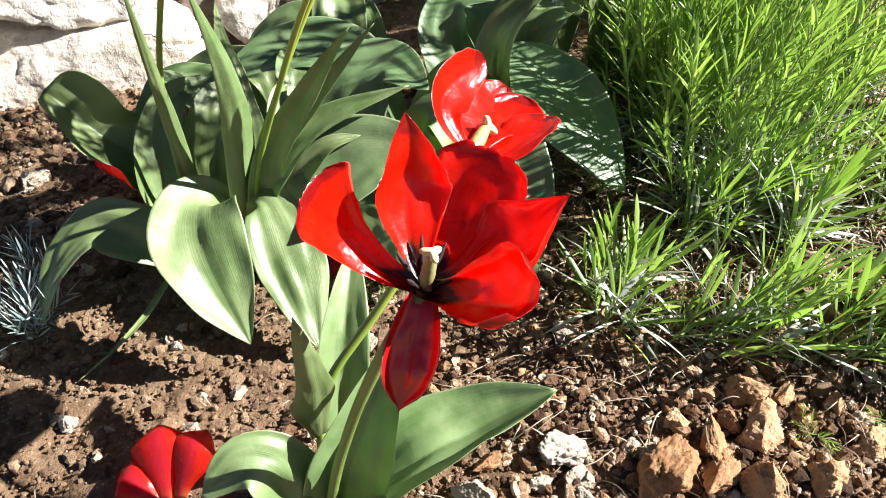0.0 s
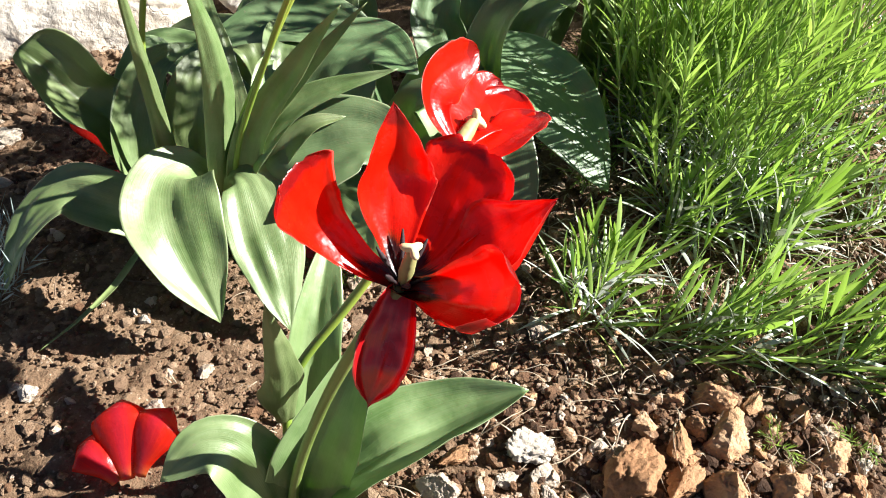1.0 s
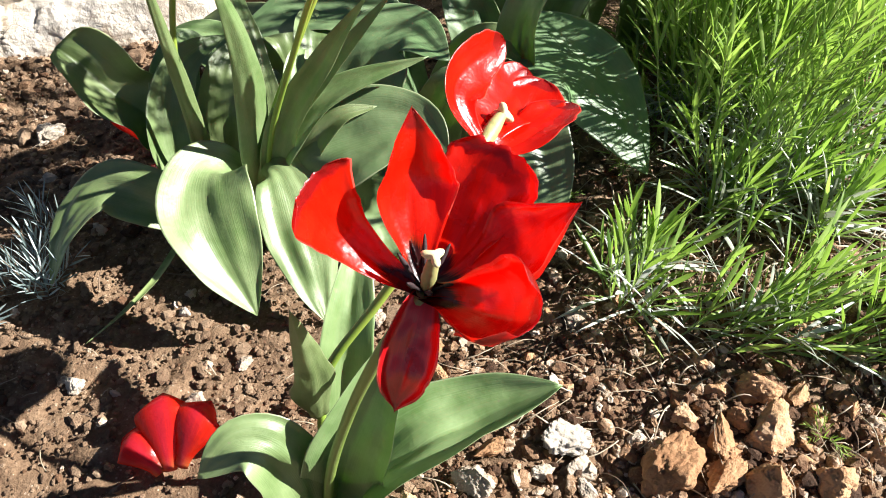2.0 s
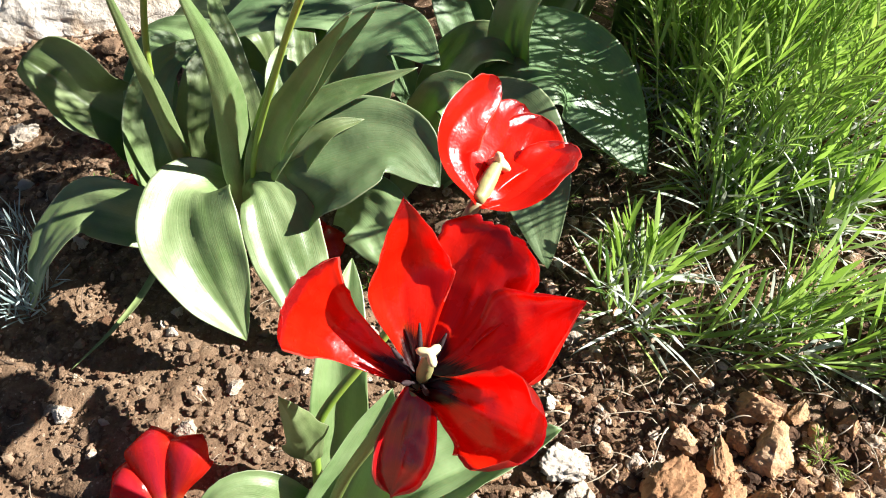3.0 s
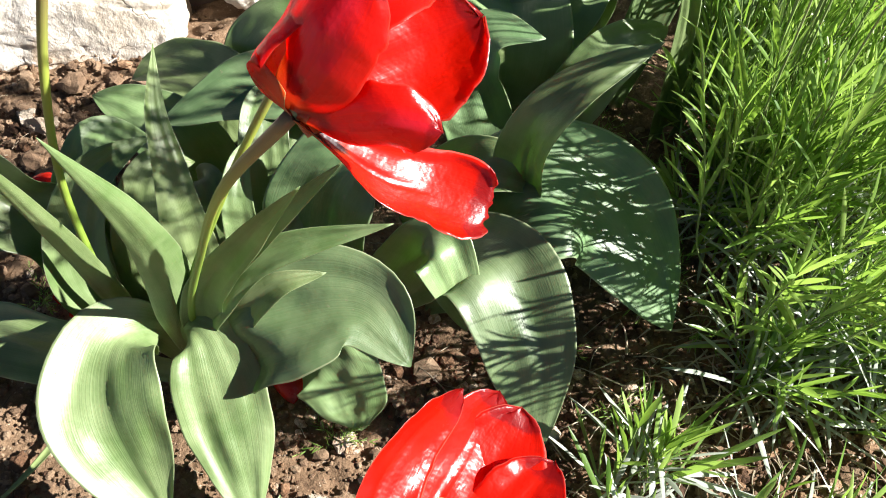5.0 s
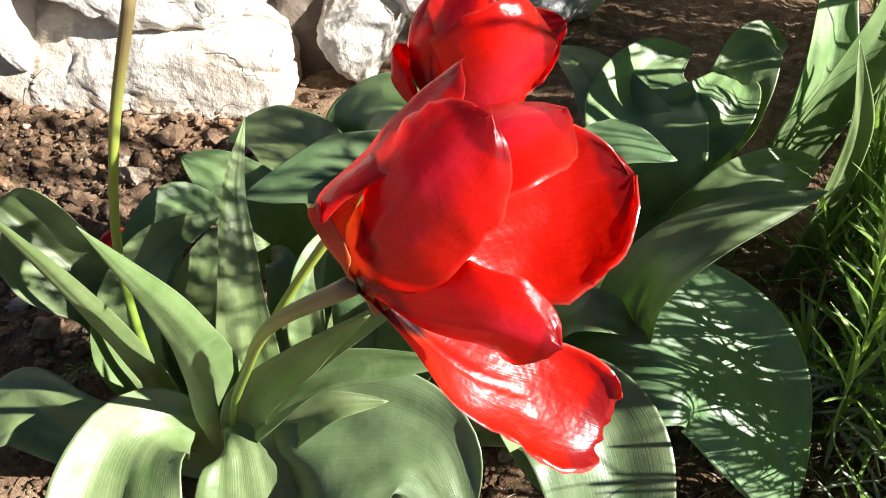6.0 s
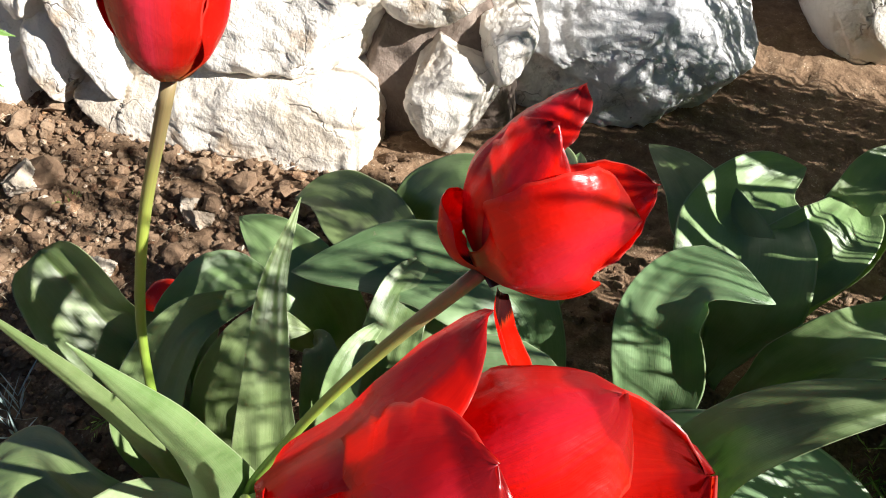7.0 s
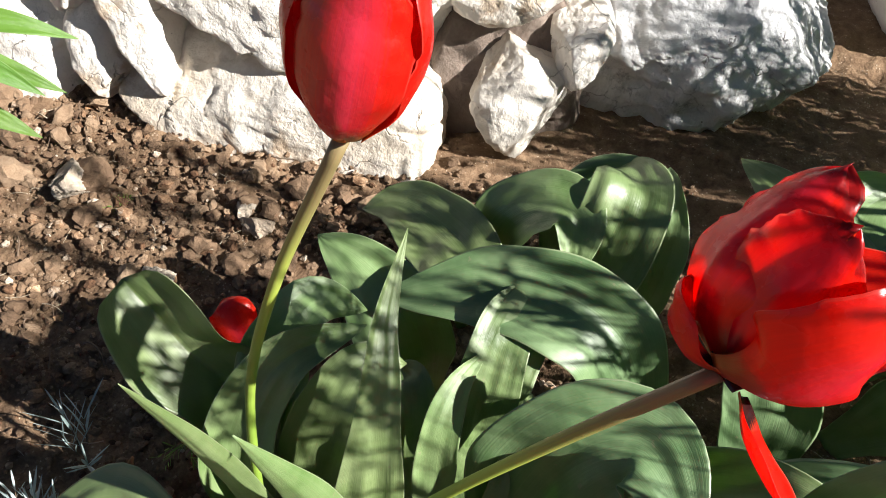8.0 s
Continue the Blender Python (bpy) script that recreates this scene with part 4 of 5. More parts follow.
leaf(g2, [(-0.165, 0.770, 0.0), (-0.185, 0.770, 0.085), (-0.227, 0.787, 0.105), (-0.270, 0.795, 0.112)], 0.070, (0.25, -0.5, 0.85), 0.25, 0.10, seed=58)
leaf(g2, [(-0.175, 0.890, 0.0), (-0.170, 0.897, 0.068), (-0.142, 0.908, 0.105), (-0.110, 0.906, 0.112), (-0.095, 0.870, 0.076)], 0.060, (0.2, -0.3, 1), 0.35, 0.08, seed=59)
leaf(g2, [(-0.13, 0.93, 0.0), (-0.12, 0.95, 0.07), (-0.09, 0.97, 0.10), (-0.04, 0.96, 0.09)], 0.06, (0.1, -0.5, 0.9), 0.3, 0.08, seed=95, material=MAT_LEAF_BLUE)
leaf(g2, [(-0.09, 0.86, 0.0), (-0.08, 0.92, 0.11), (-0.09, 0.96, 0.12), (-0.12, 1.0, 0.08)], 0.07, (0.1, -0.3, 1), 0.3, seed=60)
leaf(g2, [(-0.05, 0.88, 0.0), (-0.05, 0.93, 0.09), (-0.06, 0.965, 0.11), (-0.065, 0.99, 0.112)], 0.05, (0, -0.8, 0.5), 0.3, seed=61)
leaf(g2, [(0.0, 0.77, 0.0), (0.05, 0.75, 0.11), (0.085, 0.745, 0.135), (0.12, 0.755, 0.10)], 0.06, (0, -0.4, 0.9), 0.3, seed=62)

g3 = foliage((0.12, 0.74, 0), "broad dark tulip leaves dappled by lavender shade")
leaf(g3, [(0.04, 0.73, 0.02), (0.10, 0.735, 0.115), (0.17, 0.735, 0.105), (0.235, 0.68, 0.03)], 0.115, (0.05, -0.25, 1), 0.2, 0.05, seed=63, material=MAT_LEAF_BLUE)
leaf(g3, [(0.1, 0.75, 0.0), (0.1, 0.747, 0.15), (0.13, 0.762, 0.205), (0.185, 0.794, 0.224)], 0.046, (-0.1, -0.3, 1), 0.3, seed=64)
leaf(g3, [(0.075, 0.800, 0.0), (0.060, 0.825, 0.085), (0.046, 0.845, 0.128), (0.062, 0.868, 0.156), (0.108, 0.868, 0.154)], 0.062, [(0.4, -0.7, 0.5), (0.1, -0.7, 0.6), (-0.1, -0.3, 0.9)], 0.25, 0.08, seed=65, material=MAT_LEAF_BLUE)

g4 = foliage((0.06, 0.93, 0), "upright pale tulip leaves by the boulder")
leaf(g4, [(0.082, 0.905, 0.0), (0.082, 0.923, 0.106), (0.074, 0.972, 0.115), (0.080, 1.015, 0.120), (0.104, 1.046, 0.123)], 0.100, [(0.1, -0.8, 0.5), (0.1, -0.5, 0.8), (0.15, -0.4, 0.9)], 0.25, 0.08, seed=66, fold=0.2)
leaf(g4, [(0.078, 0.905, 0.0), (0.080, 0.923, 0.100), (0.052, 0.965, 0.107), (0.017, 1.005, 0.111), (-0.018, 1.030, 0.110)], 0.070, [(0.3, -0.8, 0.5), (0.2, -0.5, 0.8), (0.1, -0.4, 0.9)], 0.25, 0.10, seed=67, fold=0.2)
leaf(g4, [(0.08, 0.92, 0.0), (0.11, 0.95, 0.09), (0.14, 0.99, 0.12), (0.15, 1.06, 0.10)], 0.07, (0, -0.5, 0.8), 0.3, seed=68)
leaf(g4, [(0.12, 0.88, 0.0), (0.15, 0.88, 0.10), (0.18, 0.90, 0.13), (0.22, 0.95, 0.11)], 0.055, (0, -0.5, 0.8), 0.3, seed=69)
leaf(g4, [(0.14, 1.0, 0.0), (0.15, 1.02, 0.10), (0.16, 1.06, 0.13), (0.19, 1.1, 0.11)], 0.06, (0, -0.6, 0.8), 0.3, seed=70)
leaf(g4, [(0.18, 0.95, 0.0), (0.20, 0.97, 0.14), (0.19, 1.01, 0.22), (0.18, 1.06, 0.27)], 0.05, (0.45, -0.7, 0.5), 0.35, seed=71)
leaf(g4, [(0.19, 0.95, 0.0), (0.21, 0.96, 0.16), (0.22, 0.98, 0.24), (0.22, 1.02, 0.31)], 0.045, (0.45, -0.7, 0.5), 0.35, seed=72)

g5 = foliage((0.24, 0.93, 0), "upright fresh green tulip leaves beside the lavender")
leaf(g5, [(0.24, 0.93, 0.0), (0.245, 0.94, 0.12), (0.235, 0.95, 0.22), (0.22, 0.97, 0.30)], 0.05, (0.5, -0.75, 0.35), 0.4, 0.06, seed=91, profile=blade_profile)
leaf(g5, [(0.25, 0.92, 0.0), (0.262, 0.92, 0.12), (0.268, 0.93, 0.24), (0.262, 0.95, 0.34)], 0.034, (0.6, -0.7, 0.3), 0.4, 0.06, seed=92, profile=blade_profile)
leaf(g5, [(0.23, 0.91, 0.0), (0.225, 0.90, 0.10), (0.215, 0.895, 0.19), (0.19, 0.90, 0.255)], 0.030, (0.5, -0.8, 0.3), 0.4, 0.06, seed=93, profile=blade_profile)
leaf(g5, [(0.255, 0.90, 0.0), (0.27, 0.885, 0.10), (0.275, 0.87, 0.18), (0.27, 0.85, 0.24)], 0.026, (0.6, -0.6, 0.4), 0.4, 0.08, seed=94, profile=blade_profile)

# out-of-view clump, added so that its broad leaves throw shade on the boulder
g6 = foliage((0.33, 1.12, 0), "tall unseen tulip leaves added to shade the boulder")
for k in range(8):
    a, h = 2.4 * k, 0.24 + 0.045 * (k % 4)
    c = Vector((0.33, 1.12, 0.0)) + Vector((math.cos(a), math.sin(a), 0)) * 0.03
    leaf(g6, [c, c + Vector((math.cos(a) * 0.02, math.sin(a) * 0.02, h * 0.5)), c + Vector((math.cos(a) * 0.05, math.sin(a) * 0.05, h * 0.85)), c + Vector((math.cos(a) * 0.09, math.sin(a) * 0.09, h))], 0.045, (-math.cos(a), -math.sin(a), 0.4), 0.35, 0.08, seed=110 + k)

# bright lily-like leaves at the wall's left end
lily = thing("lily", (-0.64, 0.70, 0), "fresh bright green narrow-leaved garden plant", "plant")
part("stem", tube([(-0.64, 0.70, -0.005), (-0.635, 0.702, 0.08), (-0.615, 0.71, 0.16), (-0.585, 0.725, 0.225)], [0.004, 0.003, 0.0022], 10, 14), MAT_LILY, lily)
for k, (tip, q) in enumerate((((-0.480, 0.809, 0.200), 0.98), ((-0.479, 0.781, 0.170), 0.9), ((-0.477, 0.764, 0.180), 0.95), ((-0.505, 0.760, 0.130), 0.7), ((-0.66, 0.78, 0.24), 0.8), ((-0.66, 0.62, 0.19), 0.7), ((-0.72, 0.68, 0.15), 0.55))):
    a, e = Vector((-0.64, 0.70, 0.0)).lerp(Vector((-0.585, 0.725, 0.225)), q), Vector(tip)
    leaf(lily, [a, a.lerp(e, 0.35) + Vector((0, 0, 0.014)), a.lerp(e, 0.7) + Vector((0, 0, 0.012)), e], 0.020, (0.3, -0.5, 0.9), 0.4, seed=80 + k, material=MAT_LILY, profile=spear_profile)


# ---- loose stones ----
STONE_MESHES = [rock_mesh((1, 0.78, 0.66), 100 + k, 5, 10, 0.08, 0.045, 0.56, 0.75) for k in range(9)]
WHITE_MESHES = [rock_mesh((1, 0.85, 0.7), 130 + k, 5, 11, 0.08, 0.06, 0.58, 0.8) for k in range(5)]
for me in STONE_MESHES:
    me.materials.append(MAT_TAN)
for me in WHITE_MESHES:
    me.materials.append(MAT_PALE)


def loose_stone(x, y, size, white, rng, label=""):
    me = rng.choice(WHITE_MESHES if white else STONE_MESHES)
    ob = new("stone", me)
    k = size * rng.uniform(0.74, 0.88)
    ob.matrix_world = Matrix.LocRotScale((x, y, ground_height(x, y) + 0.20 * size), Euler((rng.uniform(-0.4, 0.4), rng.uniform(-0.4, 0.4), rng.uniform(0, 6.28))), Vector((k, k * rng.uniform(0.7, 1.05), k * rng.uniform(0.75, 1.15))))
    return tagged(ob, label or ("whitish limestone chunk lying on the soil" if white else "rough orange-tan stone lying on the soil"), "stone", "loose stones in the bed")


rng = random.Random(5)
for x, y, size in ((0.299, 0.406, 0.044), (0.213, 0.372, 0.056), (0.261, 0.398, 0.034), (0.262, 0.374, 0.046), (0.292, 0.366, 0.042), (0.296, 0.450, 0.036), (0.331, 0.444, 0.028), (0.041, 0.448, 0.020), (0.060, 0.444, 0.021), (0.086, 0.389, 0.030), (0.236, 0.422, 0.024), (0.336, 0.372, 0.034), (0.276, 0.420, 0.024), (0.342, 0.429, 0.022), (0.369, 0.434, 0.024), (0.192, 0.389, 0.020), (0.232, 0.392, 0.024), (0.123, 0.468, 0.017), (0.036, 0.481, 0.016), (0.11, 0.52, 0.02), (0.385, 0.40, 0.034)):
    loose_stone(x, y, size, False, rng)
for x, y, size in ((0.145, 0.400, 0.042), (0.157, 0.512, 0.032), (0.072, 0.358, 0.040), (-0.269, 0.426, 0.022), (-0.160, 0.416, 0.020), (-0.198, 0.527, 0.015), (-0.021, 0.507, 0.020), (-0.58, 0.80, 0.062), (-0.385, 0.842, 0.035), (-0.415, 0.855, 0.028), (-0.43, 0.75, 0.04), (-0.13, 0.455, 0.016), (-0.31, 0.60, 0.016), (-0.40, 0.68, 0.018), (0.155, 0.375, 0.024)):
    loose_stone(x, y, size, True, rng)
for _ in range(110):
    x = rng.triangular(-0.1, 0.62, 0.30)
    y = rng.triangular(0.22, 0.62, 0.38)
    loose_stone(x, y, rng.uniform(0.009, 0.022), rng.random() < 0.25, rng)
for _ in range(46):
    loose_stone(rng.uniform(-0.75, -0.02), rng.uniform(0.30, 0.92), rng.uniform(0.006, 0.013), rng.random() < 0.6, rng)


def scatter(name, count, place, sizes, sub, material, label, seed, flat=0.75, sink=0.2):
    """Many small broken bits as one mesh."""
    rg = np.random.RandomState(seed)
    bm = bmesh.new()
    bmesh.ops.create_icosphere(bm, subdivisions=sub, radius=1)
    base = np.array([v.co[:] for v in bm.verts])
    tris = np.array([[v.index for v in f.verts] for f in bm.faces])
    bm.free()
    verts, faces, made = [], [], 0
    while made < count:
        x, y, k = place(rg)
        r = sizes(rg) * k
        q = Euler(rg.uniform(0, 6.28, 3)).to_matrix()
        p = base * (1 + 0.28 * rg.uniform(-1, 1, (len(base), 1))) * (r * np.array([1, rg.uniform(0.6, 1), rg.uniform(0.5, 0.9)]))
        p = p @ np.array(q).T
        p[:, 2] *= flat
        z = ground_height(x, y) + 0.002 + r * (0.6 - sink) * flat
        verts.append(p + np.array([x, y, z]))
        faces.append(tris + made * len(base))
        made += 1
    me = mesh_of(name, np.concatenate(verts).tolist(), np.concatenate(faces).tolist(), None, False)
    me.materials.append(material)
    return tagged(new(name, me), label, name.replace("_", " "), kind="stuff")


def spread_right(rg):
    return rg.triangular(-0.12, 0.3, 0.75), rg.triangular(0.15, 0.40, 0.85), 1.0


def spread_left(rg):
    return rg.uniform(-0.85, 0.1), rg.uniform(0.18, 1.0), 1.0


def spread_all(rg):
    return rg.uniform(-0.85, 0.6), rg.triangular(0.15, 0.45, 1.15), 1.0


scatter("gravel", 7500, spread_right, lambda rg: min(0.0014 + 0.0017 * rg.exponential(), 0.010), 2, MAT_GRAVEL, "tan and whitish gravel strewn over the soil", 11)
scatter("pebbles", 1500, spread_left, lambda rg: 0.0013 + 0.0013 * rg.exponential(), 2, MAT_GRAVEL, "small pale pebbles in the brown soil", 12)


def spread_back(rg):
    return rg.uniform(-0.75, -0.05), rg.triangular(0.55, 0.88, 1.02), 1.0


scatter("soil_clods", 1900, spread_back, lambda rg: 0.0016 + 0.0024 * rg.exponential(), 2, MAT_CLOD, "crumbling brown clods of soil below the wall", 14, 0.8, 0.25)
scatter("pebbles", 700, spread_back, lambda rg: 0.0016 + 0.0016 * rg.exponential(), 2, MAT_GRAVEL, "small pale pebbles strewn below the wall", 15)
scatter("soil_crumbs", 30000, spread_all, lambda rg: 0.0008 + 0.0012 * rg.exponential(), 1, MAT_CLOD, "loose brown soil crumbs", 13, 0.6, 0.35)


# ---- strewn bits ----
def strands(name, count, place, length, width, material, label, seed, lift=0.004):
    rg = random.Random(seed)
    verts, faces = [], []
    for _ in range(count):
        x, y = place(rg)
        a = rg.uniform(0, 6.28)
        ln = length * rg.uniform(0.4, 1.3)
        bend = rg.uniform(-1.2, 1.2)
        z0 = ground_height(x, y) + 0.003
        up = rg.uniform(0, lift)
        w = width * rg.uniform(0.6, 1.3)
        n0 = len(verts)
        px, py = x, y
        for i in range(7):
            s = i / 6
            d = a + bend * s
            nx, ny = -math.sin(d), math.cos(d)
            z = z0 + up * math.sin(3.14 * s) + 0.002 * rg.random()
            ww = w * (1 - 0.6 * s)
            verts += [(px + nx * ww, py + ny * ww, z), (px, py, z + ww * 1.2), (px - nx * ww, py - ny * ww, z)]
            px += math.cos(d) * ln / 6
            py += math.sin(d) * ln / 6
        for i in range(6):
            k = n0 + i * 3
            faces += [(k, k + 1, k + 4, k + 3), (k + 1, k + 2, k + 5, k + 4)]
    me = mesh_of(name, verts, faces)
    me.materials.append(material)
    return tagged(new(name, me), label, "plant litter", kind="stuff")


strands("dry_straw", 480, lambda r: (r.triangular(0.0, 0.65, 0.28), r.triangular(0.25, 0.9, 0.48)), 0.035, 0.0006, MAT_STRAW, "dry bleached straw and stalks littering the soil", 21, 0.012)
strands("dry_straw", 120, lambda r: (r.uniform(-0.7, 0.0), r.uniform(0.3, 0.9)), 0.022, 0.0005, MAT_STRAW, "short dry stalks on the brown soil", 22)
strands("dry_straw", 260, lambda r: (r.uniform(0.2, 0.62), r.triangular(0.54, 0.80, 0.63)), 0.042, 0.0010, MAT_STRAW, "pale dry stalks littering the gap between the lavender bushes", 24, 0.014)
strands("twigs", 90, lambda r: (r.uniform(-0.7, 0.6), r.uniform(0.3, 0.95)), 0.03, 0.0008, MAT_TWIG, "thin dark twigs on the soil", 23, 0.01)

withered = thing("withered_leaf", (-0.235, 0.52, 0), "narrow olive withered leaf lying on the soil", "leaf")
part("blade", sheet([(-0.215, 0.585, 0.02), (-0.228, 0.54, 0.012), (-0.245, 0.50, 0.010), (-0.270, 0.462, 0.008)], 0.010, (0, -0.2, 1), 0.6, 0.1, 2, blade_profile, 0.0006, 0.5), MAT_SHOOT, withered)


# ---- fallen petals ----
def fallen(at, petals, label):
    t = thing("fallen_tulip", at, label, "fallen petals", "dropped tulip petals")
    for k, (dx, dy, dz, turn, ln, w, tilt) in enumerate(petals):
        a = Vector(at) + Vector((dx, dy, dz + 0.006))
        d = Vector((math.cos(radians(turn)), math.sin(radians(turn)), 0))
        part("petal", sheet([a, a + d * ln * 0.35 + Vector((0, 0, 0.012 + tilt * 0.4)), a + d * ln * 0.7 + Vector((0, 0, 0.014 + tilt * 0.8)), a + d * ln + Vector((0, 0, tilt))], w, (0, -0.2, 1), -0.55, 0.06, 1.5, petal_profile, 0.0005, 0, 22, 10, int(at[0] * 1000) + k), MAT_FALLEN, t)


fallen((-0.160, 0.352, 0), ((0, 0, 0, 106, 0.056, 0.048, 0.024), (0.008, 0.002, 0.003, 70, 0.050, 0.046, 0.020), (-0.006, -0.002, 0, 146, 0.046, 0.038, 0.004)), "shed red tulip petals lying on the soil")
fallen((-0.225, 0.655, 0), ((0, 0, 0, 200, 0.05, 0.045, 0.03), (0.02, 0, 0, 20, 0.05, 0.045, 0.03), (0.0, 0.01, 0, 100, 0.05, 0.04, 0.04)), "shed dark red petals under the leaves")
fallen((-0.296, 0.722, 0), ((0.008, -0.008, 0.004, 80, 0.05, 0.046, 0.042), (-0.002, 0, 0.008, 150, 0.042, 0.040, 0.036)), "shed red petals beside a leaf")
fallen((-0.075, 0.628, 0), ((0, 0, 0, 290, 0.045, 0.03, 0.0), (0, 0, 0, 200, 0.04, 0.03, 0.02)), "shed dark red petals in leaf shade")
fallen((0.50, 0.80, 0.20), ((0, 0, 0, 70, 0.03, 0.018, 0.03),), "shed red petal caught in the lavender")


# ---- lavender and other fine-leaved plants ----
def herb_meshes(stems, leaf_len, leaf_w, gap, seed, spread=0.5, droop=0.1, bare=0.12):
    """Stems as tubes, and narrow folded leaves set in crossed pairs along them."""
    rg = random.Random(seed)
    sv, sf, lv, lf = [], [], [], []
    for pts, r in stems:
        ln = sum((Vector(b) - Vector(a)).length for a, b in zip(pts, pts[1:]))
        n = max(int(ln / gap), 3)
        c = spline(pts, n)
        k0 = len(sv)
        turn = rg.uniform(0, 3.14)
        for i, p in enumerate(c):
            t = (c[min(i + 1, n)] - c[max(i - 1, 0)]).normalized()
            u = t.cross(Vector((0.37, 0.61, 0.21))).normalized()
            v = t.cross(u)
            rr = r * (1 - 0.6 * i / n)
            for a in range(4):
                g = 1.5708 * a
                sv.append(p + (u * math.cos(g) + v * math.sin(g)) * rr)
            if i:
                for a in range(4):
                    b = (a + 1) % 4
                    sf.append((k0 + (i - 1) * 4 + a, k0 + (i - 1) * 4 + b, k0 + i * 4 + b, k0 + i * 4 + a))
            s = i / n
            if s < bare:
                continue
            turn += 1.5708 + rg.uniform(-0.3, 0.3)
            for half in (0, 3.1416):
                if rg.random() < 0.20:
                    continue
                g = turn + half
                out = u * math.cos(g) + v * math.sin(g)
                open_ = spread * (1.25 - 0.75 * s) * rg.uniform(0.7, 1.3)
                d = (t + out * open_ + Vector((rg.uniform(-0.25, 0.25), rg.uniform(-0.25, 0.25), rg.uniform(-0.2, 0.2)))).normalized()
                size = leaf_len * (0.6 + 0.6 * math.sin(3.14 * min(0.15 + 0.72 * s, 1))) * rg.uniform(0.6, 1.5)
                w = leaf_w * rg.uniform(0.45, 1.0)
                side = d.cross(out).normalized()
                nn = side.cross(d).normalized()
                b0 = len(lv)
                for j, (q, wk) in enumerate(((0, 0.45), (0.3, 0.95), (0.65, 1.0), (0.88, 0.6), (1.0, 0.08))):
                    m = p + d * size * q + out * size * 0.12 * q * q - Vector((0, 0, droop * size * q * q))
                    ww = w * 0.5 * wk
                    lv += [m + side * ww + nn * ww * 0.35, m, m - side * ww + nn * ww * 0.35]
                    if j:
                        e = b0 + (j - 1) * 3
                        lf += [(e, e + 1, e + 4, e + 3), (e + 1, e + 2, e + 5, e + 4)]
    return mesh_of("woody_base", sv, sf), mesh_of("foliage", lv, lf)


def lavender(x, y, rx, ry, count, height, lean, seed, leaf_len=0.045, leaf_w=0.0042, gap=0.0115, old=0.6, spread=0.42, bare=0.12, low=0.55):
    """A bush of leafy shoots; lean is the way in which the shoots bend, bare their leafless share."""
    rg = random.Random(seed)
    bush = thing("lavender", (x, y, 0), "bushy lavender with narrow bright green leaves", "lavender", "lavender bushes")
    fresh, grey = [], []
    for _ in range(count):
        a, q = rg.uniform(0, 6.28), math.sqrt(rg.random())
        b = Vector((x + rx * q * math.cos(a), y + ry * q * math.sin(a), 0.0))
        b.z = ground_height(b.x, b.y)
        out = Vector((math.cos(a) * rx, math.sin(a) * ry, 0)).normalized() * 0.45 * q * min(1, 0.2 / height) + Vector(lean)
        h = height * rg.uniform(low, 1.15)
        jit = Vector((rg.uniform(-0.3, 0.3), rg.uniform(-0.3, 0.3), 0)) * min(1, 0.26 / height)
        way = out + jit
        top = b + Vector((way.x * h, way.y * h, h))
        pts = [b, b + Vector((way.x * h * 0.5, way.y * h * 0.5, h * 0.25)), b.lerp(top, 0.62) + Vector((way.x * h * 0.1, way.y * h * 0.1, 0)), top]
        fresh.append((pts, 0.0011))
        if rg.random() < old:
            e = b.lerp(pts[1], rg.uniform(0.1, 0.6)) + Vector((0, 0, 0.008))
            grey.append(([e, e + Vector((way.x * 0.006, way.y * 0.006, 0.008)), e + Vector((way.x * 0.012, way.y * 0.012, 0.016))], 0.0010))
    s, l = herb_meshes(fresh, leaf_len, leaf_w, gap, seed, spread, bare=bare)
    part("woody_base", s, MAT_SHOOT, bush)["kind"] = "stuff"
    part("foliage", l, MAT_LAV, bush)["kind"] = "stuff"
    if grey:
        s, l = herb_meshes(grey, leaf_len * 1.2, leaf_w * 0.95, 0.0048, seed + 1, 1.7, 0.25)
        bpy.data.meshes.remove(s)
        part("old_foliage", l, MAT_LAV_OLD, bush, "silvery older leaves")["kind"] = "stuff"


lavender(0.200, 0.535, 0.015, 0.02, 7, 0.070, (0.2, 0.2, 0), 201, 0.040, 0.005, 0.013, 0.9)
lavender(0.270, 0.500, 0.07, 0.022, 13, 0.080, (0.9, 0.25, 0), 202, 0.046, 0.0050, 0.012, 0.5)
lavender(0.400, 0.505, 0.08, 0.035, 18, 0.088, (0.8, 0.2, 0), 203, 0.046, 0.0048, 0.012, 0.5)
lavender(0.365, 0.690, 0.012, 0.012, 5, 0.085, (0.5, 0.3, 0), 204, 0.055, 0.0058, 0.011, 1.0)
lavender(0.47, 0.655, 0.08, 0.03, 9, 0.060, (0.4, 0.2, 0), 214, 0.046, 0.0045, 0.012, 1.0)
lavender(0.57, 0.57, 0.07, 0.05, 9, 0.050, (0.3, 0.0, 0), 205)
lavender(0.345, 0.690, 0.03, 0.030, 8, 0.095, (0.15, 0.0, 0), 215, 0.046, 0.0045, 0.012, 1.0)
lavender(0.350, 0.862, 0.045, 0.045, 34, 0.21, (0.03, 0.0, 0), 206, 0.042, 0.0042, 0.0105, spread=0.40)
# tall bare shoots with leafy tops, added out of view to shade the left soil
lavender(0.350, 0.854, 0.035, 0.038, 34, 0.50, (0.02, 0.0, 0), 217, 0.046, 0.0048, 0.0085, spread=0.55, bare=0.86, low=0.98)
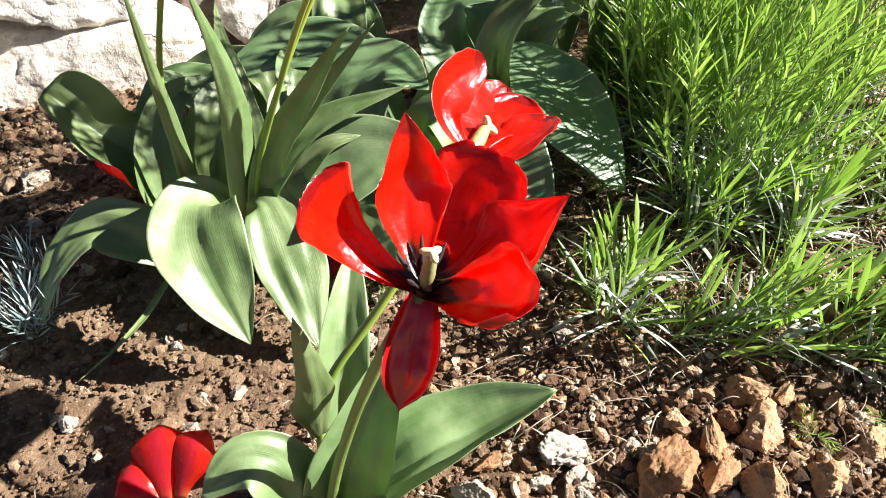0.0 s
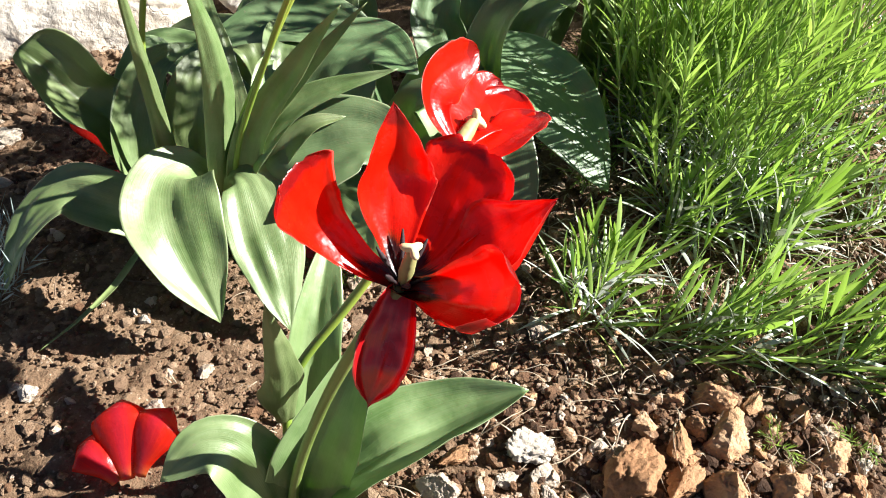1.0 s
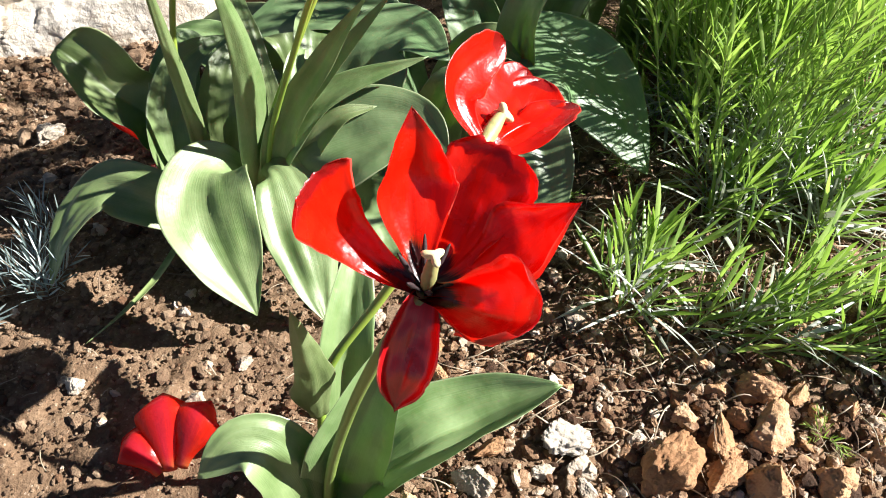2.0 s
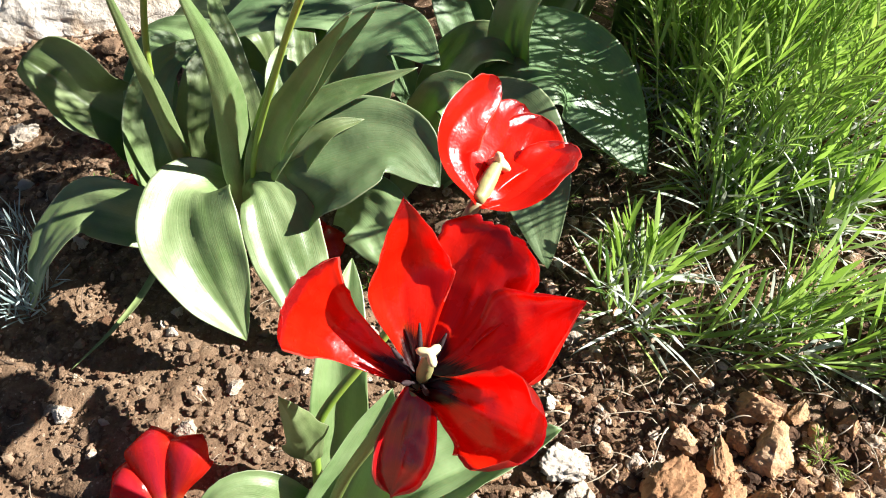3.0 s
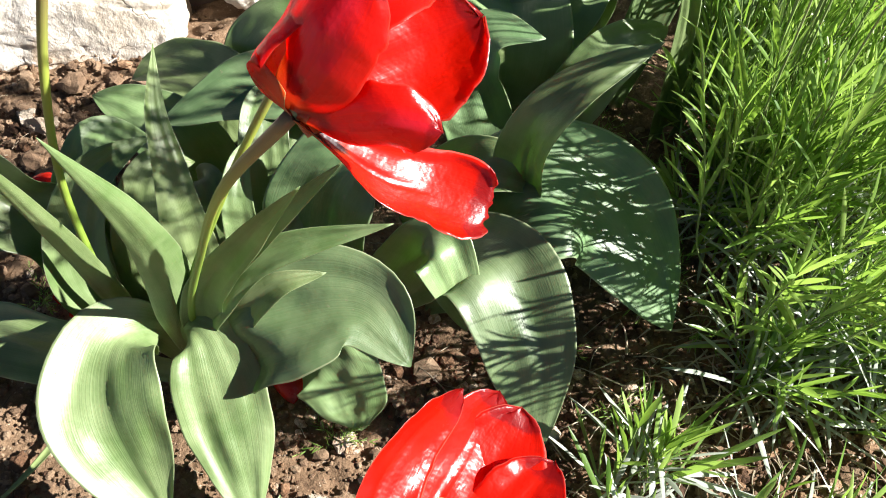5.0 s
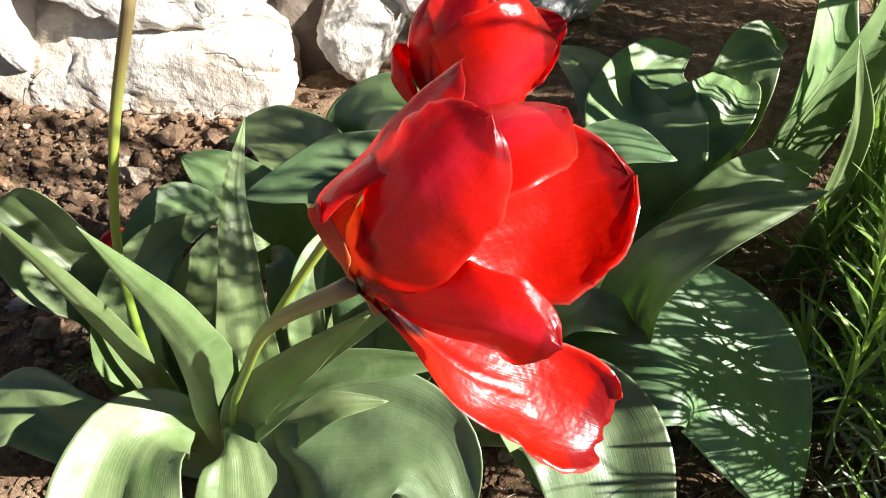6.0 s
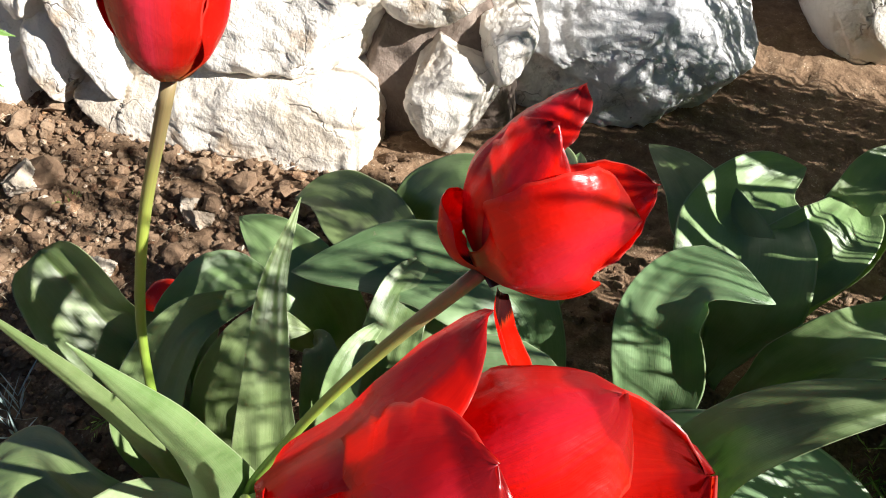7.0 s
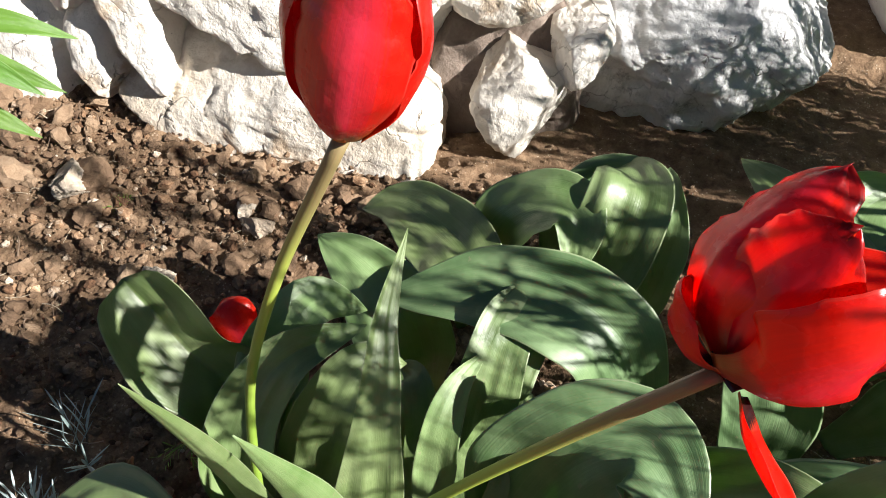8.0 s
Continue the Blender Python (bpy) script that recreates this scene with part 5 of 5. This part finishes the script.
lavender(0.377, 0.631, 0.006, 0.006, 4, 0.050, (0.7, 0.35, 0), 219, 0.064, 0.0072, 0.0075, 1.0)
lavender(0.288, 0.646, 0.006, 0.006, 4, 0.055, (0.5, 0.35, 0), 220, 0.058, 0.0060, 0.0075, 1.0)
lavender(0.269, 0.802, 0.006, 0.006, 4, 0.055, (0.2, 0.30, 0), 221, 0.055, 0.0055, 0.0085, 1.0)
lavender(0.458, 0.804, 0.008, 0.008, 4, 0.060, (0.3, 0.30, 0), 222, 0.058, 0.0060, 0.0085, 1.0)
lavender(0.216, 0.560, 0.006, 0.006, 3, 0.050, (0.6, 0.25, 0), 223, 0.056, 0.0068, 0.0075, 1.0)
# second bare-stalked bush, added only to shade the tulip leaves further back
lavender(0.350, 0.905, 0.035, 0.035, 20, 0.36, (0.02, 0.0, 0), 226, 0.046, 0.0060, 0.0085, spread=0.55, bare=0.86, low=0.95)
lavender(0.308, 0.845, 0.020, 0.045, 30, 0.19, (0.02, 0.0, 0), 224, 0.048, 0.0042, 0.0105, spread=0.34)
lavender(0.305, 0.925, 0.015, 0.025, 12, 0.19, (0.02, 0.0, 0), 225, 0.048, 0.0042, 0.0105, spread=0.34)
lavender(0.335, 0.755, 0.030, 0.040, 40, 0.26, (0.06, 0.0, 0), 216, 0.042, 0.0038, 0.0105, spread=0.36, bare=0.45, low=0.7)
lavender(0.43, 0.765, 0.06, 0.06, 24, 0.12, (0.08, 0.0, 0), 207, old=1.0, spread=0.36)
lavender(0.57, 0.80, 0.07, 0.08, 22, 0.095, (0.05, 0.0, 0), 208)
lavender(0.37, 1.21, 0.045, 0.04, 28, 0.42, (0.02, -0.02, 0), 209, 0.042, 0.0038, 0.0105, spread=0.36)
lavender(0.355, 0.97, 0.045, 0.06, 26, 0.16, (0.02, 0.0, 0), 218, 0.042, 0.0038, 0.0105, spread=0.36)
lavender(0.46, 0.97, 0.08, 0.08, 34, 0.19, (0.05, -0.03, 0), 210, spread=0.36)
lavender(0.63, 1.00, 0.10, 0.12, 30, 0.20, (0.05, 0.0, 0), 211)
lavender(0.39, 1.29, 0.07, 0.07, 50, 0.46, (0.0, -0.03, 0), 212, spread=0.36)
lavender(0.55, 1.26, 0.10, 0.10, 50, 0.40, (0.0, 0.0, 0), 213)


def silver_plant(x, y, count, height, seed):
    rg = random.Random(seed)
    bush = thing("silver_herb", (x, y, 0), "small silvery blue needle-leaved herb", "plant", "silvery herbs")
    stems = []
    for _ in range(count):
        a = rg.uniform(0, 6.28)
        d = Vector((math.cos(a), math.sin(a), 0)) * rg.uniform(0.3, 1.0)
        b = Vector((x, y, 0)) + d * 0.012
        h = height * rg.uniform(0.6, 1.1)
        stems.append(([b, b + d * h * 0.35 + Vector((0, 0, h * 0.5)), b + d * h * 0.8 + Vector((0, 0, h))], 0.0008))
    s, l = herb_meshes(stems, 0.020, 0.0022, 0.005, seed, 0.6, 0.0)
    part("woody_base", s, MAT_TWIG, bush)["kind"] = "stuff"
    part("foliage", l, MAT_SILVER, bush)["kind"] = "stuff"


silver_plant(-0.338, 0.520, 15, 0.050, 301)
silver_plant(-0.362, 0.60, 4, 0.032, 302)
silver_plant(-0.385, 0.47, 8, 0.04, 303)


def weed(x, y, seed, size=0.02):
    rg = random.Random(seed)
    w = thing("weed_seedling", (x, y, 0), "tiny feathery green weed seedling", "weed", "weed seedlings")
    stems = []
    for _ in range(6):
        a = rg.uniform(0, 6.28)
        d = Vector((math.cos(a), math.sin(a), 0))
        b = Vector((x, y, ground_height(x, y)))
        stems.append(([b, b + d * size * 0.5 + Vector((0, 0, size * 0.6)), b + d * size + Vector((0, 0, size * 0.7))], 0.0004))
    s, l = herb_meshes(stems, 0.006, 0.0012, 0.003, seed, 0.9, 0.0)
    bpy.data.meshes.remove(s)
    part("foliage", l, MAT_LAV, w)["kind"] = "stuff"


for k, (x, y) in enumerate(((0.345, 0.41), (0.41, 0.415), (-0.26, 0.66), (-0.30, 0.65), (-0.02, 0.56), (0.19, 0.62), (0.21, 0.80), (0.16, 0.84), (0.08, 0.70), (-0.06, 0.76), (0.14, 0.66), (-0.52, 0.80), (0.17, 0.90), (0.22, 0.72), (0.21, 0.84), (0.24, 0.81), (0.26, 0.86), (0.23, 0.88), (0.25, 0.76), (0.19, 0.78), (0.27, 0.70))):
    weed(x, y, 400 + k, 0.018 if y < 0.5 else 0.011 if x < -0.5 else 0.028)
